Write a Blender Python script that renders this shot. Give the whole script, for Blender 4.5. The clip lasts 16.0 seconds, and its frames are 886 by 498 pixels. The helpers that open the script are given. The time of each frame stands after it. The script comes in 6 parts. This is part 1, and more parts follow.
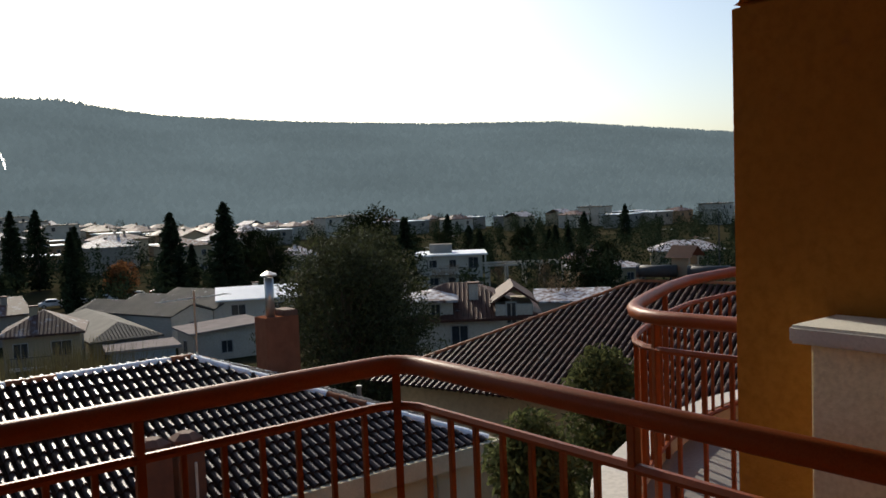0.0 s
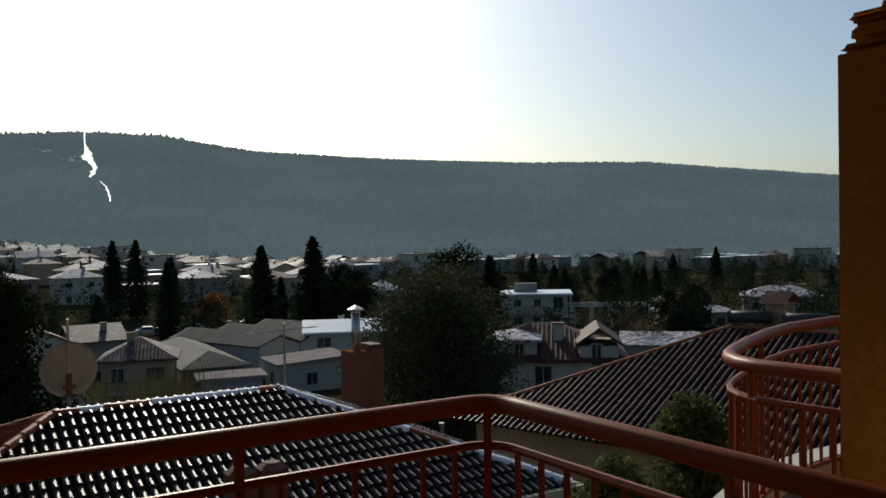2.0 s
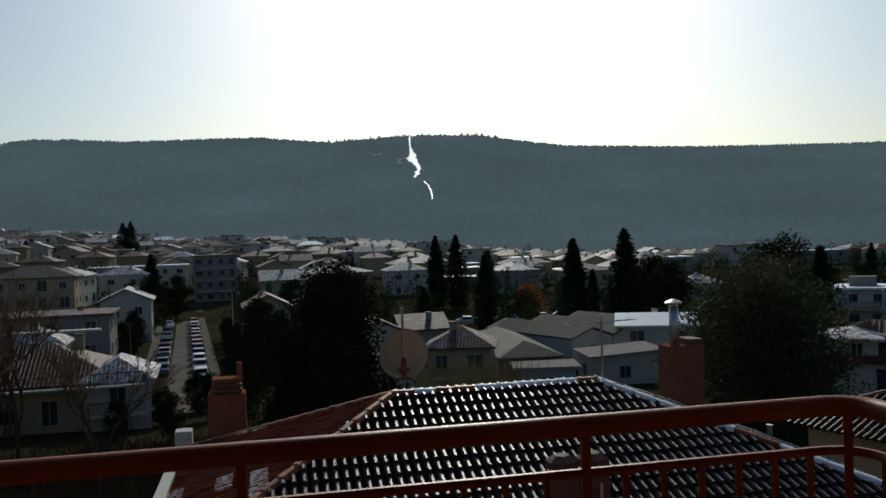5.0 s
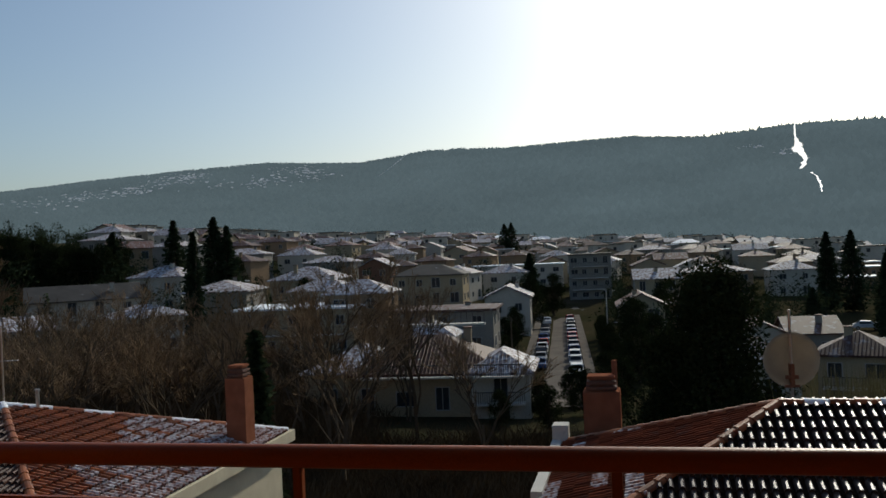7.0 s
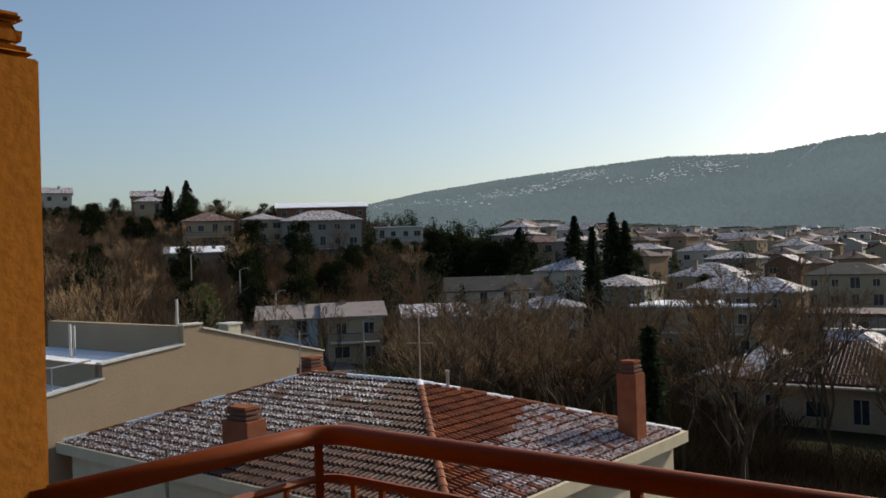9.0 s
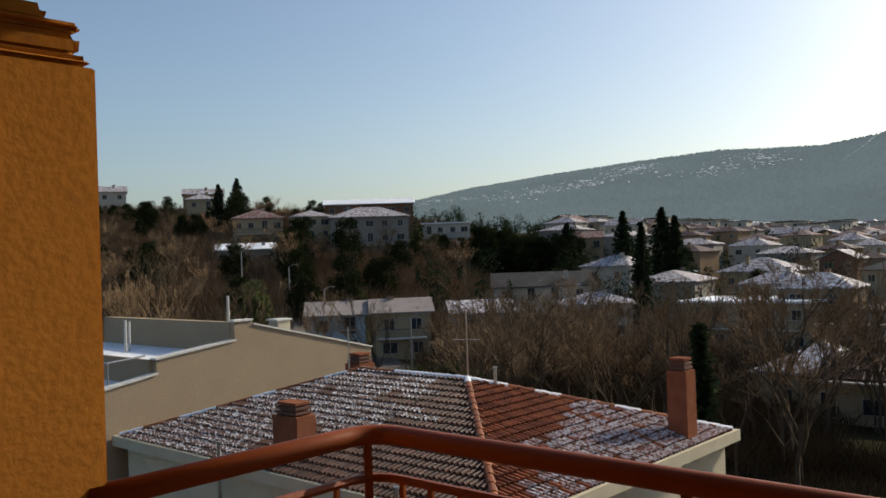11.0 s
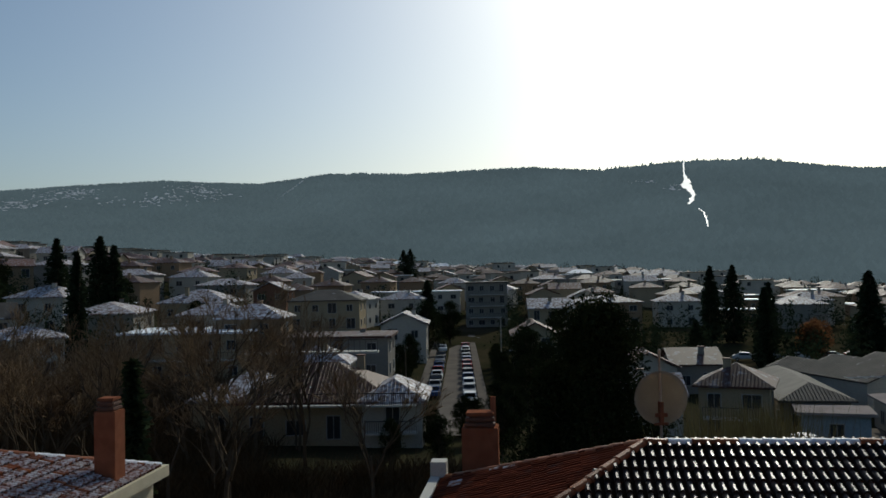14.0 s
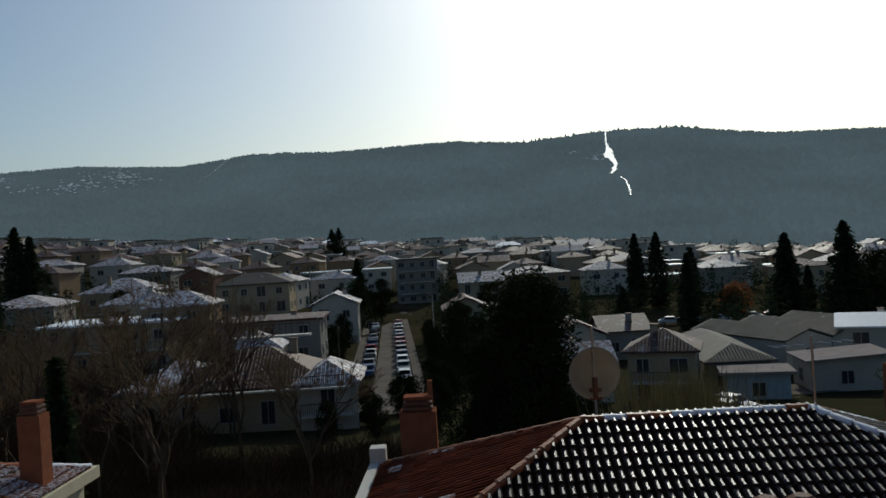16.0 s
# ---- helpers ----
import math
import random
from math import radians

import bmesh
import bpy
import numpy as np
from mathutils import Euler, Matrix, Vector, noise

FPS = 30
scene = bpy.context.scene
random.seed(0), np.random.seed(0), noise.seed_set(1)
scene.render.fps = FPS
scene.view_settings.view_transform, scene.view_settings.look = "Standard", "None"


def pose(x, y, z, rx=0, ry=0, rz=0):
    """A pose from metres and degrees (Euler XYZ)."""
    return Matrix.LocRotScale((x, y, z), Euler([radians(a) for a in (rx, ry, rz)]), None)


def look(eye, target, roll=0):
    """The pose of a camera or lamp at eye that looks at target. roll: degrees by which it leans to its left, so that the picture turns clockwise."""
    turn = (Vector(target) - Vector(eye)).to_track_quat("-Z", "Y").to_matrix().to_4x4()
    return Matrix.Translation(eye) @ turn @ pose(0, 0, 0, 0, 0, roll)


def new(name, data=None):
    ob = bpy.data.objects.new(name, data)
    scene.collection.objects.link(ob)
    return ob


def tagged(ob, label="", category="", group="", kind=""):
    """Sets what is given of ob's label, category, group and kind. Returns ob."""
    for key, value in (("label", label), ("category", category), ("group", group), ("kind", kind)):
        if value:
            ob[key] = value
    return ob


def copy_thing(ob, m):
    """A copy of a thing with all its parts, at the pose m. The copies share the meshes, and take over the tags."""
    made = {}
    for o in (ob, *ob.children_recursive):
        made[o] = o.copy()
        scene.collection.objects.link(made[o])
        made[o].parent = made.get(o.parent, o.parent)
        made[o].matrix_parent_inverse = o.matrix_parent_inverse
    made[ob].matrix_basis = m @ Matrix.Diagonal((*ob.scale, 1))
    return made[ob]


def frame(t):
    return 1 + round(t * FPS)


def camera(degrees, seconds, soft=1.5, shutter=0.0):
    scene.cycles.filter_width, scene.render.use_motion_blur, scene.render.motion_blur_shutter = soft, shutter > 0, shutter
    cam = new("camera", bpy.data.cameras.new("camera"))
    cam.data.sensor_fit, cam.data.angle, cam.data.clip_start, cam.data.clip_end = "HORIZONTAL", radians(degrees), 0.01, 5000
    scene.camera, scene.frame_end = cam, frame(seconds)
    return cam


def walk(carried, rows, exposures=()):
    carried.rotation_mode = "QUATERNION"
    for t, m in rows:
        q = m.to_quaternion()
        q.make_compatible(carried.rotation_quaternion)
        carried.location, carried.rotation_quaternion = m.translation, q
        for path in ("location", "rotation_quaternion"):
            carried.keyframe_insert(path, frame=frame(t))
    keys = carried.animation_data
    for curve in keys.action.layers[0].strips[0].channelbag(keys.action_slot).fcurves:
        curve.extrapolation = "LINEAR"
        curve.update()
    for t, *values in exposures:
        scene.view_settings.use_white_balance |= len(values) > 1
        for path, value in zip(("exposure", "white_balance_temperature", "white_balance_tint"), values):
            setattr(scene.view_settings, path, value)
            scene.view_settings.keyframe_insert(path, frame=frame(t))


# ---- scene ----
cam = camera(54.7, 16.0, soft=1.6)
PATH = [
    (0, (0.6, -0.0013, 15.8712), (2.1362, 1.9663, 15.7188), -2.2),
    (0.5, (0.5813, -0.0025, 15.88), (2.0488, 2.02, 15.805), -0.9),
    (1, (0.5737, -0.0025, 15.8762), (1.9962, 2.0525, 15.7938), -1.4),
    (1.5, (0.5675, -0.0063, 15.8812), (1.9725, 2.0613, 15.8338), -0.6),
    (2, (0.5487, -0.0137, 15.8812), (1.8875, 2.0975, 15.8463), -1.0),
    (2.5, (0.5025, -0.03, 15.89), (1.7375, 2.1438, 15.8663), -0.9),
    (3, (0.4825, -0.0387, 15.8887), (1.6225, 2.1875, 15.8675), -1.0),
    (5.5, (0.4312, 0.0438, 15.8737), (0.7037, 2.5288, 15.8463), -1.1),
    (6, (0.4125, 0.1313, 15.85), (0.3625, 2.63, 15.8238), -0.0),
    (6.5, (0.405, 0.2263, 15.8525), (-0.0513, 2.6837, 15.7775), -1.1),
    (7, (0.44, 0.1787, 15.8625), (-0.1125, 2.6162, 15.8663), -2.5),
    (7.5, (0.4062, 0.2225, 15.8663), (-0.4213, 2.5825, 15.8525), -3.5),
    (8, (0.4575, 0.3237, 15.8775), (-0.7475, 2.5137, 15.8987), -2.1),
    (8.5, (0.4625, 0.4525, 15.8687), (-0.9825, 2.4925, 15.8887), -2.1),
    (9, (0.4825, 0.4738, 15.865), (-1.0913, 2.4163, 15.8975), -1.8),
    (11.5, (0.4888, 0.4675, 15.8863), (-1.19, 2.3188, 15.91), -2.0),
    (12, (0.525, 0.485, 15.89), (-0.9563, 2.4988, 15.9263), -1.6),
    (12.5, (0.59, 0.5287, 15.9075), (-0.6638, 2.6925, 15.935), -2.1),
    (13, (0.7125, 0.4462, 15.945), (-0.1263, 2.8013, 15.9875), -2.1),
    (13.5, (0.7963, 0.28, 16.0062), (0.2987, 2.7287, 16.0637), -2.3),
    (14, (0.8, 0.2612, 16.0575), (0.5375, 2.7462, 16.1262), -1.2),
    (14.5, (0.7988, 0.2538, 16.1175), (0.6238, 2.7475, 16.1562), -1.9),
    (15, (0.795, 0.2438, 16.1825), (0.605, 2.735, 16.275), -2.9),
    (15.5, (0.84, 0.2438, 16.1812), (0.7863, 2.7425, 16.2462), -0.9),
    (16, (0.7537, 0.3787, 16.2413), (0.695, 2.8775, 16.2312), -3.5),
]
walk(cam, [(t, look(eye, target, roll)) for t, eye, target, roll in PATH],
     [(0.0, 0.1, 6750, 8), (0.5, -0.2, 6700, 7), (1.5, -0.4, 6500, 5), (3.0, -0.8, 6250, 2), (5.5, -0.87, 6150, 1), (6.0, -0.74, 6200, 2), (6.5, -0.52, 6350, 3), (7.0, -0.45, 6400, 4), (8.0, -0.05, 6850, 7), (9.0, 0.08, 6950, 8),
      (11.5, 0.14, 6950, 8), (12.5, -0.05, 6800, 6), (13.5, -0.6, 6350, 3), (14.5, -0.85, 6150, 1), (16.0, -0.82, 6150, 1)])

# ---- sky and sun ----
SUN_AZ, SUN_EL = 14.6, 29.0
world = bpy.data.worlds.new("world")
scene.world = world
world.use_nodes = True
wn = world.node_tree
sky = wn.nodes.new("ShaderNodeTexSky")
sky.sky_type, sky.sun_disc = 'NISHITA', False
sky.sun_elevation, sky.sun_rotation = radians(SUN_EL), radians(SUN_AZ)
sky.air_density, sky.dust_density, sky.ozone_density = 1.0, 2.0, 3.0
wn.links.new(sky.outputs[0], wn.nodes["Background"].inputs[0])
wn.nodes["Background"].inputs[1].default_value = 0.125
sun_data = bpy.data.lights.new("sun", 'SUN')
sun_data.energy, sun_data.angle, sun_data.color = 4.2, radians(0.5), (1, 0.92, 0.8)
sun = new("sun", sun_data)
az, el = radians(SUN_AZ), radians(SUN_EL)
sun.matrix_world = look(Vector((math.sin(az) * math.cos(el), math.cos(az) * math.cos(el), math.sin(el))) * 90, (0, 0, 0))


# ---- materials ----
def material(name, base, rough=0.8, second=None, scale=1.0, spot=None, spot_scale=0.2, spot_from=0.55, bump=0.0, metal=0.0,
             spread=0.0, spec=0.2, snow=None, snow_scale=0.15, snow_from=0.55, fine=30.0, stretch=(1, 1, 1), thin=0.0, snow_soft=0.08):
    m = bpy.data.materials.new(name)
    spec = 0.0 if rough >= 0.85 else spec
    m.use_nodes = True
    n, l = m.node_tree.nodes, m.node_tree.links
    b = n["Principled BSDF"]
    b.inputs["Roughness"].default_value, b.inputs["Metallic"].default_value = rough, metal
    b.inputs["Specular IOR Level"].default_value = spec
    co = n.new("ShaderNodeTexCoord")
    mp = n.new("ShaderNodeMapping")
    mp.inputs["Scale"].default_value = stretch
    geo = n.new("ShaderNodeNewGeometry")
    l.new(geo.outputs["Position"], mp.inputs[0])
    where = mp.outputs[0]

    def noise_of(sc, detail=5):
        t = n.new("ShaderNodeTexNoise")
        t.inputs["Scale"].default_value, t.inputs["Detail"].default_value = sc, detail
        l.new(where, t.inputs["Vector"])
        return t.outputs["Fac"]

    def ramp(fac, lo, hi):
        r = n.new("ShaderNodeMapRange")
        r.inputs[1].default_value, r.inputs[2].default_value = lo, hi
        l.new(fac, r.inputs[0])
        return r.outputs[0]

    def mix(fac, a, c, kind='MIX'):
        x = n.new("ShaderNodeMix")
        x.data_type, x.blend_type = 'RGBA', kind
        if isinstance(fac, float):
            x.inputs[0].default_value = fac
        else:
            l.new(fac, x.inputs[0])
        for i, v in ((6, a), (7, c)):
            if isinstance(v, tuple):
                x.inputs[i].default_value = (*v, 1)
            else:
                l.new(v, x.inputs[i])
        return x.outputs[2]
    second = second or tuple(c * 0.7 for c in base)
    col = mix(ramp(noise_of(scale), 0.35, 0.65), base, second)
    col = mix(ramp(noise_of(fine * scale, 3), 0.4, 0.75), col, tuple(c * 0.75 for c in base))
    if spread:
        info = n.new("ShaderNodeObjectInfo")
        isl = n.new("ShaderNodeMath")
        isl.operation = 'ADD'
        l.new(info.outputs["Random"], isl.inputs[0])
        l.new(geo.outputs["Random Per Island"], isl.inputs[1])
        fr = n.new("ShaderNodeMath")
        fr.operation = 'FRACT'
        l.new(isl.outputs[0], fr.inputs[0])
        hs = n.new("ShaderNodeHueSaturation")
        r = n.new("ShaderNodeMapRange")
        r.inputs[3].default_value, r.inputs[4].default_value = 1 - spread, 1 + spread
        l.new(fr.outputs[0], r.inputs[0])
        l.new(r.outputs[0], hs.inputs["Value"])
        l.new(col, hs.inputs["Color"])
        col = hs.outputs[0]
    if spot:
        col = mix(ramp(noise_of(spot_scale, 8), spot_from, spot_from + 0.12), col, spot)
    if snow:
        col = mix(ramp(noise_of(snow_scale, 8), snow_from, snow_from + snow_soft), col, snow)
    l.new(col, b.inputs["Base Color"])
    if bump:
        bp = n.new("ShaderNodeBump")
        bp.inputs["Strength"].default_value, bp.inputs["Distance"].default_value = bump, 0.02
        l.new(noise_of(fine * scale, 4), bp.inputs["Height"])
        l.new(bp.outputs[0], b.inputs["Normal"])
    if thin:
        through_leaf = n.new("ShaderNodeBsdfTranslucent")
        l.new(col, through_leaf.inputs["Color"])
        both = n.new("ShaderNodeMixShader")
        both.inputs[0].default_value = thin
        l.new(b.outputs[0], both.inputs[1])
        l.new(through_leaf.outputs[0], both.inputs[2])
        l.new(both.outputs[0], n["Material Output"].inputs["Surface"])
    return m


M = {}
M["ground"] = material("winter_ground", (0.045, 0.038, 0.022), 0.95, (0.025, 0.028, 0.014), 0.05, (0.07, 0.055, 0.035), 0.03, 0.58, snow=(0.7, 0.73, 0.78), snow_scale=0.09, snow_from=0.68, fine=12)
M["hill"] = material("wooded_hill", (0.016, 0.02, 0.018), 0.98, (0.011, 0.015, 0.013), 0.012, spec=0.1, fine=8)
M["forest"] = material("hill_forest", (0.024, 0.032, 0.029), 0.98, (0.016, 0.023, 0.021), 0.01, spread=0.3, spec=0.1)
# the far ridge is a backdrop: its haze is painted in as a dim blue-grey glow that varies from tree to tree and from
# stand to stand
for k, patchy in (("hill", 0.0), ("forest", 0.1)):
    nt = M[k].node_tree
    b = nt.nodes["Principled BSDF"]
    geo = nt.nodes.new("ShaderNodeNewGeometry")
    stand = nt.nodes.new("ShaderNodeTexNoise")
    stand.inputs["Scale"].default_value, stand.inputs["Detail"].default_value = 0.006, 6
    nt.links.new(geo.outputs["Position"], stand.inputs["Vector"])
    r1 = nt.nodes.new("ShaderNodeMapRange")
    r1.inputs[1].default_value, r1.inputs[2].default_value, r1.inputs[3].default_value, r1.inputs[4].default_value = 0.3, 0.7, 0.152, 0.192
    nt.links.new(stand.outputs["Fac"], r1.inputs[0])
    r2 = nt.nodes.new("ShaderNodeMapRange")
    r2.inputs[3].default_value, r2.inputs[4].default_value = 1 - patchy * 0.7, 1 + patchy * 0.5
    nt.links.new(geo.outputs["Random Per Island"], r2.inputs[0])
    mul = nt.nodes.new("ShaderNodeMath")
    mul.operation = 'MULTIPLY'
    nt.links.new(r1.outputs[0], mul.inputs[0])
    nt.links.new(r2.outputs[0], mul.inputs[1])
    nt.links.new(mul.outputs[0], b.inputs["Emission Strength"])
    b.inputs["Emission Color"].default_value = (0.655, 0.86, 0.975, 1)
M["snow"] = material("snow", (0.85, 0.87, 0.9), 0.6, (0.75, 0.78, 0.83), 0.5, bump=0.1)
M["thin_snow"] = material("thin_snow", (0.6, 0.62, 0.65), 0.9, (0.34, 0.36, 0.38), 0.05)
M["asphalt"] = material("asphalt", (0.17, 0.15, 0.13), 0.85, (0.12, 0.108, 0.095), 0.3, fine=40)
M["rail"] = material("red_brown_paint", (0.23, 0.055, 0.013), 0.42, (0.19, 0.045, 0.011), 3, bump=0.05, spec=0.16, fine=60)
M["orange"] = material("orange_render", (0.38, 0.155, 0.03), 0.9, (0.32, 0.125, 0.024), 1.5, (0.24, 0.1, 0.036), 6, 0.66, bump=0.14, fine=25)
M["cream"] = material("cream_render", (0.6, 0.54, 0.4), 0.9, (0.52, 0.46, 0.34), 2, (0.3, 0.27, 0.22), 9, 0.7, bump=0.3, fine=30)
M["cream_paint"] = material("cream_paint", (0.85, 0.74, 0.48), 0.85, (0.72, 0.65, 0.47), 2, (0.5, 0.45, 0.34), 9, 0.7, bump=0.2, fine=30)
M["concrete"] = material("grey_concrete", (0.26, 0.25, 0.24), 0.9, (0.2, 0.19, 0.18), 1.5, bump=0.1)
M["scrub"] = material("dark_brushwood", (0.095, 0.065, 0.036), 0.95, (0.045, 0.034, 0.02), 0.3, spread=0.35)
M["tile_rib"] = material("ribbed_brown_tile", (0.07, 0.028, 0.018), 0.45, (0.045, 0.02, 0.015), 1.5, (0.12, 0.08, 0.06), 2.5, 0.64, spread=0.3, bump=0.1, spec=0.25)
M["marble"] = material("pale_marble", (0.7, 0.68, 0.62), 0.4, (0.55, 0.54, 0.5), 4)
M["whitewash"] = material("white_concrete", (0.6, 0.58, 0.53), 0.85, (0.5, 0.48, 0.44), 1.2, (0.35, 0.34, 0.32), 3, 0.66, bump=0.15)
M["tile"] = material("clay_tile", (0.3, 0.1, 0.036), 0.5, (0.2, 0.064, 0.028), 1.5, (0.14, 0.07, 0.05), 2.5, 0.6, spread=0.35, bump=0.15, spec=0.15)
M["tile_wet"] = material("wet_dark_tile", (0.045, 0.03, 0.03), 0.43, (0.03, 0.024, 0.026), 1.5, (0.08, 0.08, 0.095), 2.5, 0.62, spread=0.35, bump=0.1, spec=0.27)
M["tile_frost"] = material("frosted_tile", (0.085, 0.04, 0.028), 0.5, (0.06, 0.032, 0.024), 1.5, (0.5, 0.52, 0.58), 14.0, 0.5, spread=0.3, spec=0.25)
# darker copy of the clay tile for backlit slopes, shade put into its colour
M["tile_dark"] = material("shaded_brown_tile", (0.1, 0.045, 0.03), 0.5, (0.065, 0.035, 0.028), 1.5, (0.15, 0.1, 0.08), 2.5, 0.62, spread=0.35, bump=0.1)
M["tile_snow"] = material("snow_dusted_tile", (0.24, 0.09, 0.05), 0.5, (0.18, 0.08, 0.05), 1.5, spread=0.3, snow=(0.6, 0.59, 0.6), snow_scale=11.0, snow_from=0.42, snow_soft=0.2)
M["tile_old"] = material("dark_red_tile", (0.13, 0.04, 0.022), 0.86, (0.085, 0.029, 0.018), 1.5, (0.08, 0.045, 0.036), 2.5, 0.58, spread=0.35, bump=0.15, spec=0.1)
# tile channel, coloured near black for the shade between the rolls
M["pan"] = material("shaded_tile_channel", (0.032, 0.021, 0.015), 0.85, (0.018, 0.013, 0.01), 2.0, spread=0.3)
# roof underlay, and the shade painted on the tile lips
M["under"] = material("underlay_and_lip_shade", (0.05, 0.035, 0.03), 0.9)
M["brick"] = material("chimney_render", (0.27, 0.11, 0.064), 0.9, (0.21, 0.08, 0.046), 4, bump=0.4)
M["clay_dark"] = material("sooty_clay", (0.16, 0.08, 0.055), 0.8, (0.1, 0.06, 0.05), 5)
M["steel"] = material("galvanised_steel", (0.5, 0.49, 0.47), 0.35, (0.4, 0.39, 0.38), 8, metal=0.9)
M["dark_metal"] = material("dark_metal", (0.05, 0.05, 0.05), 0.5)
M["dish"] = material("beige_dish", (0.3, 0.26, 0.21), 0.5, (0.25, 0.215, 0.175), 3)
M["beige"] = material("beige_render", (0.37, 0.29, 0.2), 0.9, (0.335, 0.26, 0.18), 0.8, (0.3, 0.26, 0.2), 1.5, 0.66, bump=0.2)
M["glass"] = material("dark_pane", (0.03, 0.035, 0.04), 0.12, (0.05, 0.055, 0.06), 2)
M["frame"] = material("window_frame", (0.4, 0.38, 0.35), 0.6)
M["shutter"] = material("dark_shutter", (0.12, 0.09, 0.07), 0.7)
for k, c in (("w_white", (0.5, 0.46, 0.39)), ("w_cream", (0.38, 0.31, 0.21)), ("w_grey", (0.27, 0.25, 0.22)), ("w_blue", (0.36, 0.43, 0.47)), ("w_tan", (0.3, 0.21, 0.135)), ("w_brown", (0.18, 0.1, 0.07))):
    M[k] = material(k + "_wall", c, 0.9, tuple(v * 0.85 for v in c), 0.35, tuple(v * 0.55 for v in c), 0.8, 0.66, bump=0.1, fine=20)
M["r_red"] = material("far_clay_roof", (0.16, 0.075, 0.054), 0.7, (0.11, 0.06, 0.046), 0.8, snow=(0.5, 0.52, 0.57), snow_scale=2.2, snow_from=0.5, snow_soft=0.3, spec=0.12)
M["r_snow"] = material("snowy_roof", (0.17, 0.1, 0.08), 0.7, (0.13, 0.075, 0.06), 0.8, snow=(0.6, 0.62, 0.67), snow_scale=2.0, snow_from=0.38, snow_soft=0.3, spec=0.15)
M["r_grey"] = material("grey_sheet_roof", (0.085, 0.078, 0.072), 0.75, (0.05, 0.046, 0.043), 0.5, spec=0.1, snow=(0.3, 0.31, 0.33), snow_scale=0.8, snow_from=0.66)
M["r_rib"] = material("ribbed_red_roof", (0.1, 0.044, 0.032), 0.65, (0.06, 0.03, 0.024), 1.2, (0.035, 0.02, 0.017), 1.5, 0.6, spec=0.12, snow=(0.4, 0.42, 0.46), snow_scale=1.5, snow_from=0.7)
M["r_pale"] = material("pale_weathered_roof", (0.32, 0.28, 0.26), 0.85, (0.25, 0.22, 0.21), 0.6, (0.16, 0.1, 0.08), 0.7, 0.62)
M["reed"] = material("dry_reeds", (0.22, 0.185, 0.09), 0.9, (0.14, 0.12, 0.06), 0.6, spread=0.3)
M["floor_tile"] = material("terracotta_floor", (0.16, 0.075, 0.045), 0.7, (0.13, 0.06, 0.036), 3)
M["r_dark"] = material("dark_tile_roof", (0.1, 0.05, 0.04), 0.6, (0.07, 0.042, 0.036), 0.8, spec=0.12, snow=(0.4, 0.43, 0.5), snow_scale=1.2, snow_from=0.55, snow_soft=0.3)
M["bark"] = material("grey_brown_bark", (0.115, 0.087, 0.06), 0.95, (0.08, 0.06, 0.043), 3, bump=0.5)
M["twig"] = material("dry_twigs", (0.27, 0.185, 0.11), 0.95, (0.15, 0.1, 0.06), 0.4, spread=0.5)
M["leaf"] = material("pine_needles", (0.026, 0.032, 0.013), 0.9, (0.016, 0.021, 0.009), 0.6, spread=0.45, spec=0.15, thin=0.1)
M["evergreen"] = material("evergreen_leaves", (0.06, 0.065, 0.028), 0.8, (0.034, 0.04, 0.017), 0.6, spread=0.5, thin=0.28)
M["olive"] = material("olive_leaves", (0.1, 0.11, 0.045), 0.9, (0.06, 0.075, 0.03), 0.6, spread=0.4, thin=0.4)
M["rust"] = material("russet_leaves", (0.2, 0.09, 0.04), 0.9, (0.14, 0.07, 0.03), 0.6, spread=0.35, thin=0.4)
M["cypress"] = material("cypress_green", (0.034, 0.045, 0.024), 0.9, (0.022, 0.032, 0.016), 0.8, spread=0.4, spec=0.15, thin=0.15)
for k, c in (("car_white", (0.7, 0.7, 0.7)), ("car_grey", (0.25, 0.26, 0.27)), ("car_blue", (0.04, 0.08, 0.2)), ("car_dark", (0.03, 0.03, 0.035)), ("car_red", (0.3, 0.03, 0.03))):
    M[k] = material(k, c, 0.25, tuple(v * 0.95 for v in c), 2)
M["tyre"] = material("rubber", (0.02, 0.02, 0.02), 0.8)


# ---- building helpers ----
def thing(name, m, label, category, group="", kind=""):
    ob = new(name)
    ob.matrix_world = m
    return tagged(ob, label, category, group, kind)


def mesh_of(name, bm, mat):
    me = bpy.data.meshes.new(name)
    bmesh.ops.recalc_face_normals(bm, faces=bm.faces)
    bm.to_mesh(me)
    bm.free()
    me.materials.append(M[mat])
    return me


def part(name, bm, mat, parent=None, label="", smooth=False):
    me = mesh_of(name, bm, mat) if isinstance(bm, bmesh.types.BMesh) else bm
    if smooth:
        me.polygons.foreach_set("use_smooth", [True] * len(me.polygons))
    ob = new(name, me)
    if parent:
        ob.parent = parent
    return tagged(ob, label)


def put(name, me, parent, m):
    ob = new(name, me)
    ob.parent = parent
    ob.matrix_local = m
    return ob


def raw(name, verts, faces, mat):
    me = bpy.data.meshes.new(name)
    me.from_pydata(verts, [], faces)
    me.materials.append(M[mat])
    return me


def add_box(bm, a, b):
    vs = [bm.verts.new((x, y, z)) for x in (a[0], b[0]) for y in (a[1], b[1]) for z in (a[2], b[2])]
    for f in ((0, 1, 3, 2), (4, 6, 7, 5), (0, 4, 5, 1), (2, 3, 7, 6), (0, 2, 6, 4), (1, 5, 7, 3)):
        bm.faces.new([vs[i] for i in f])


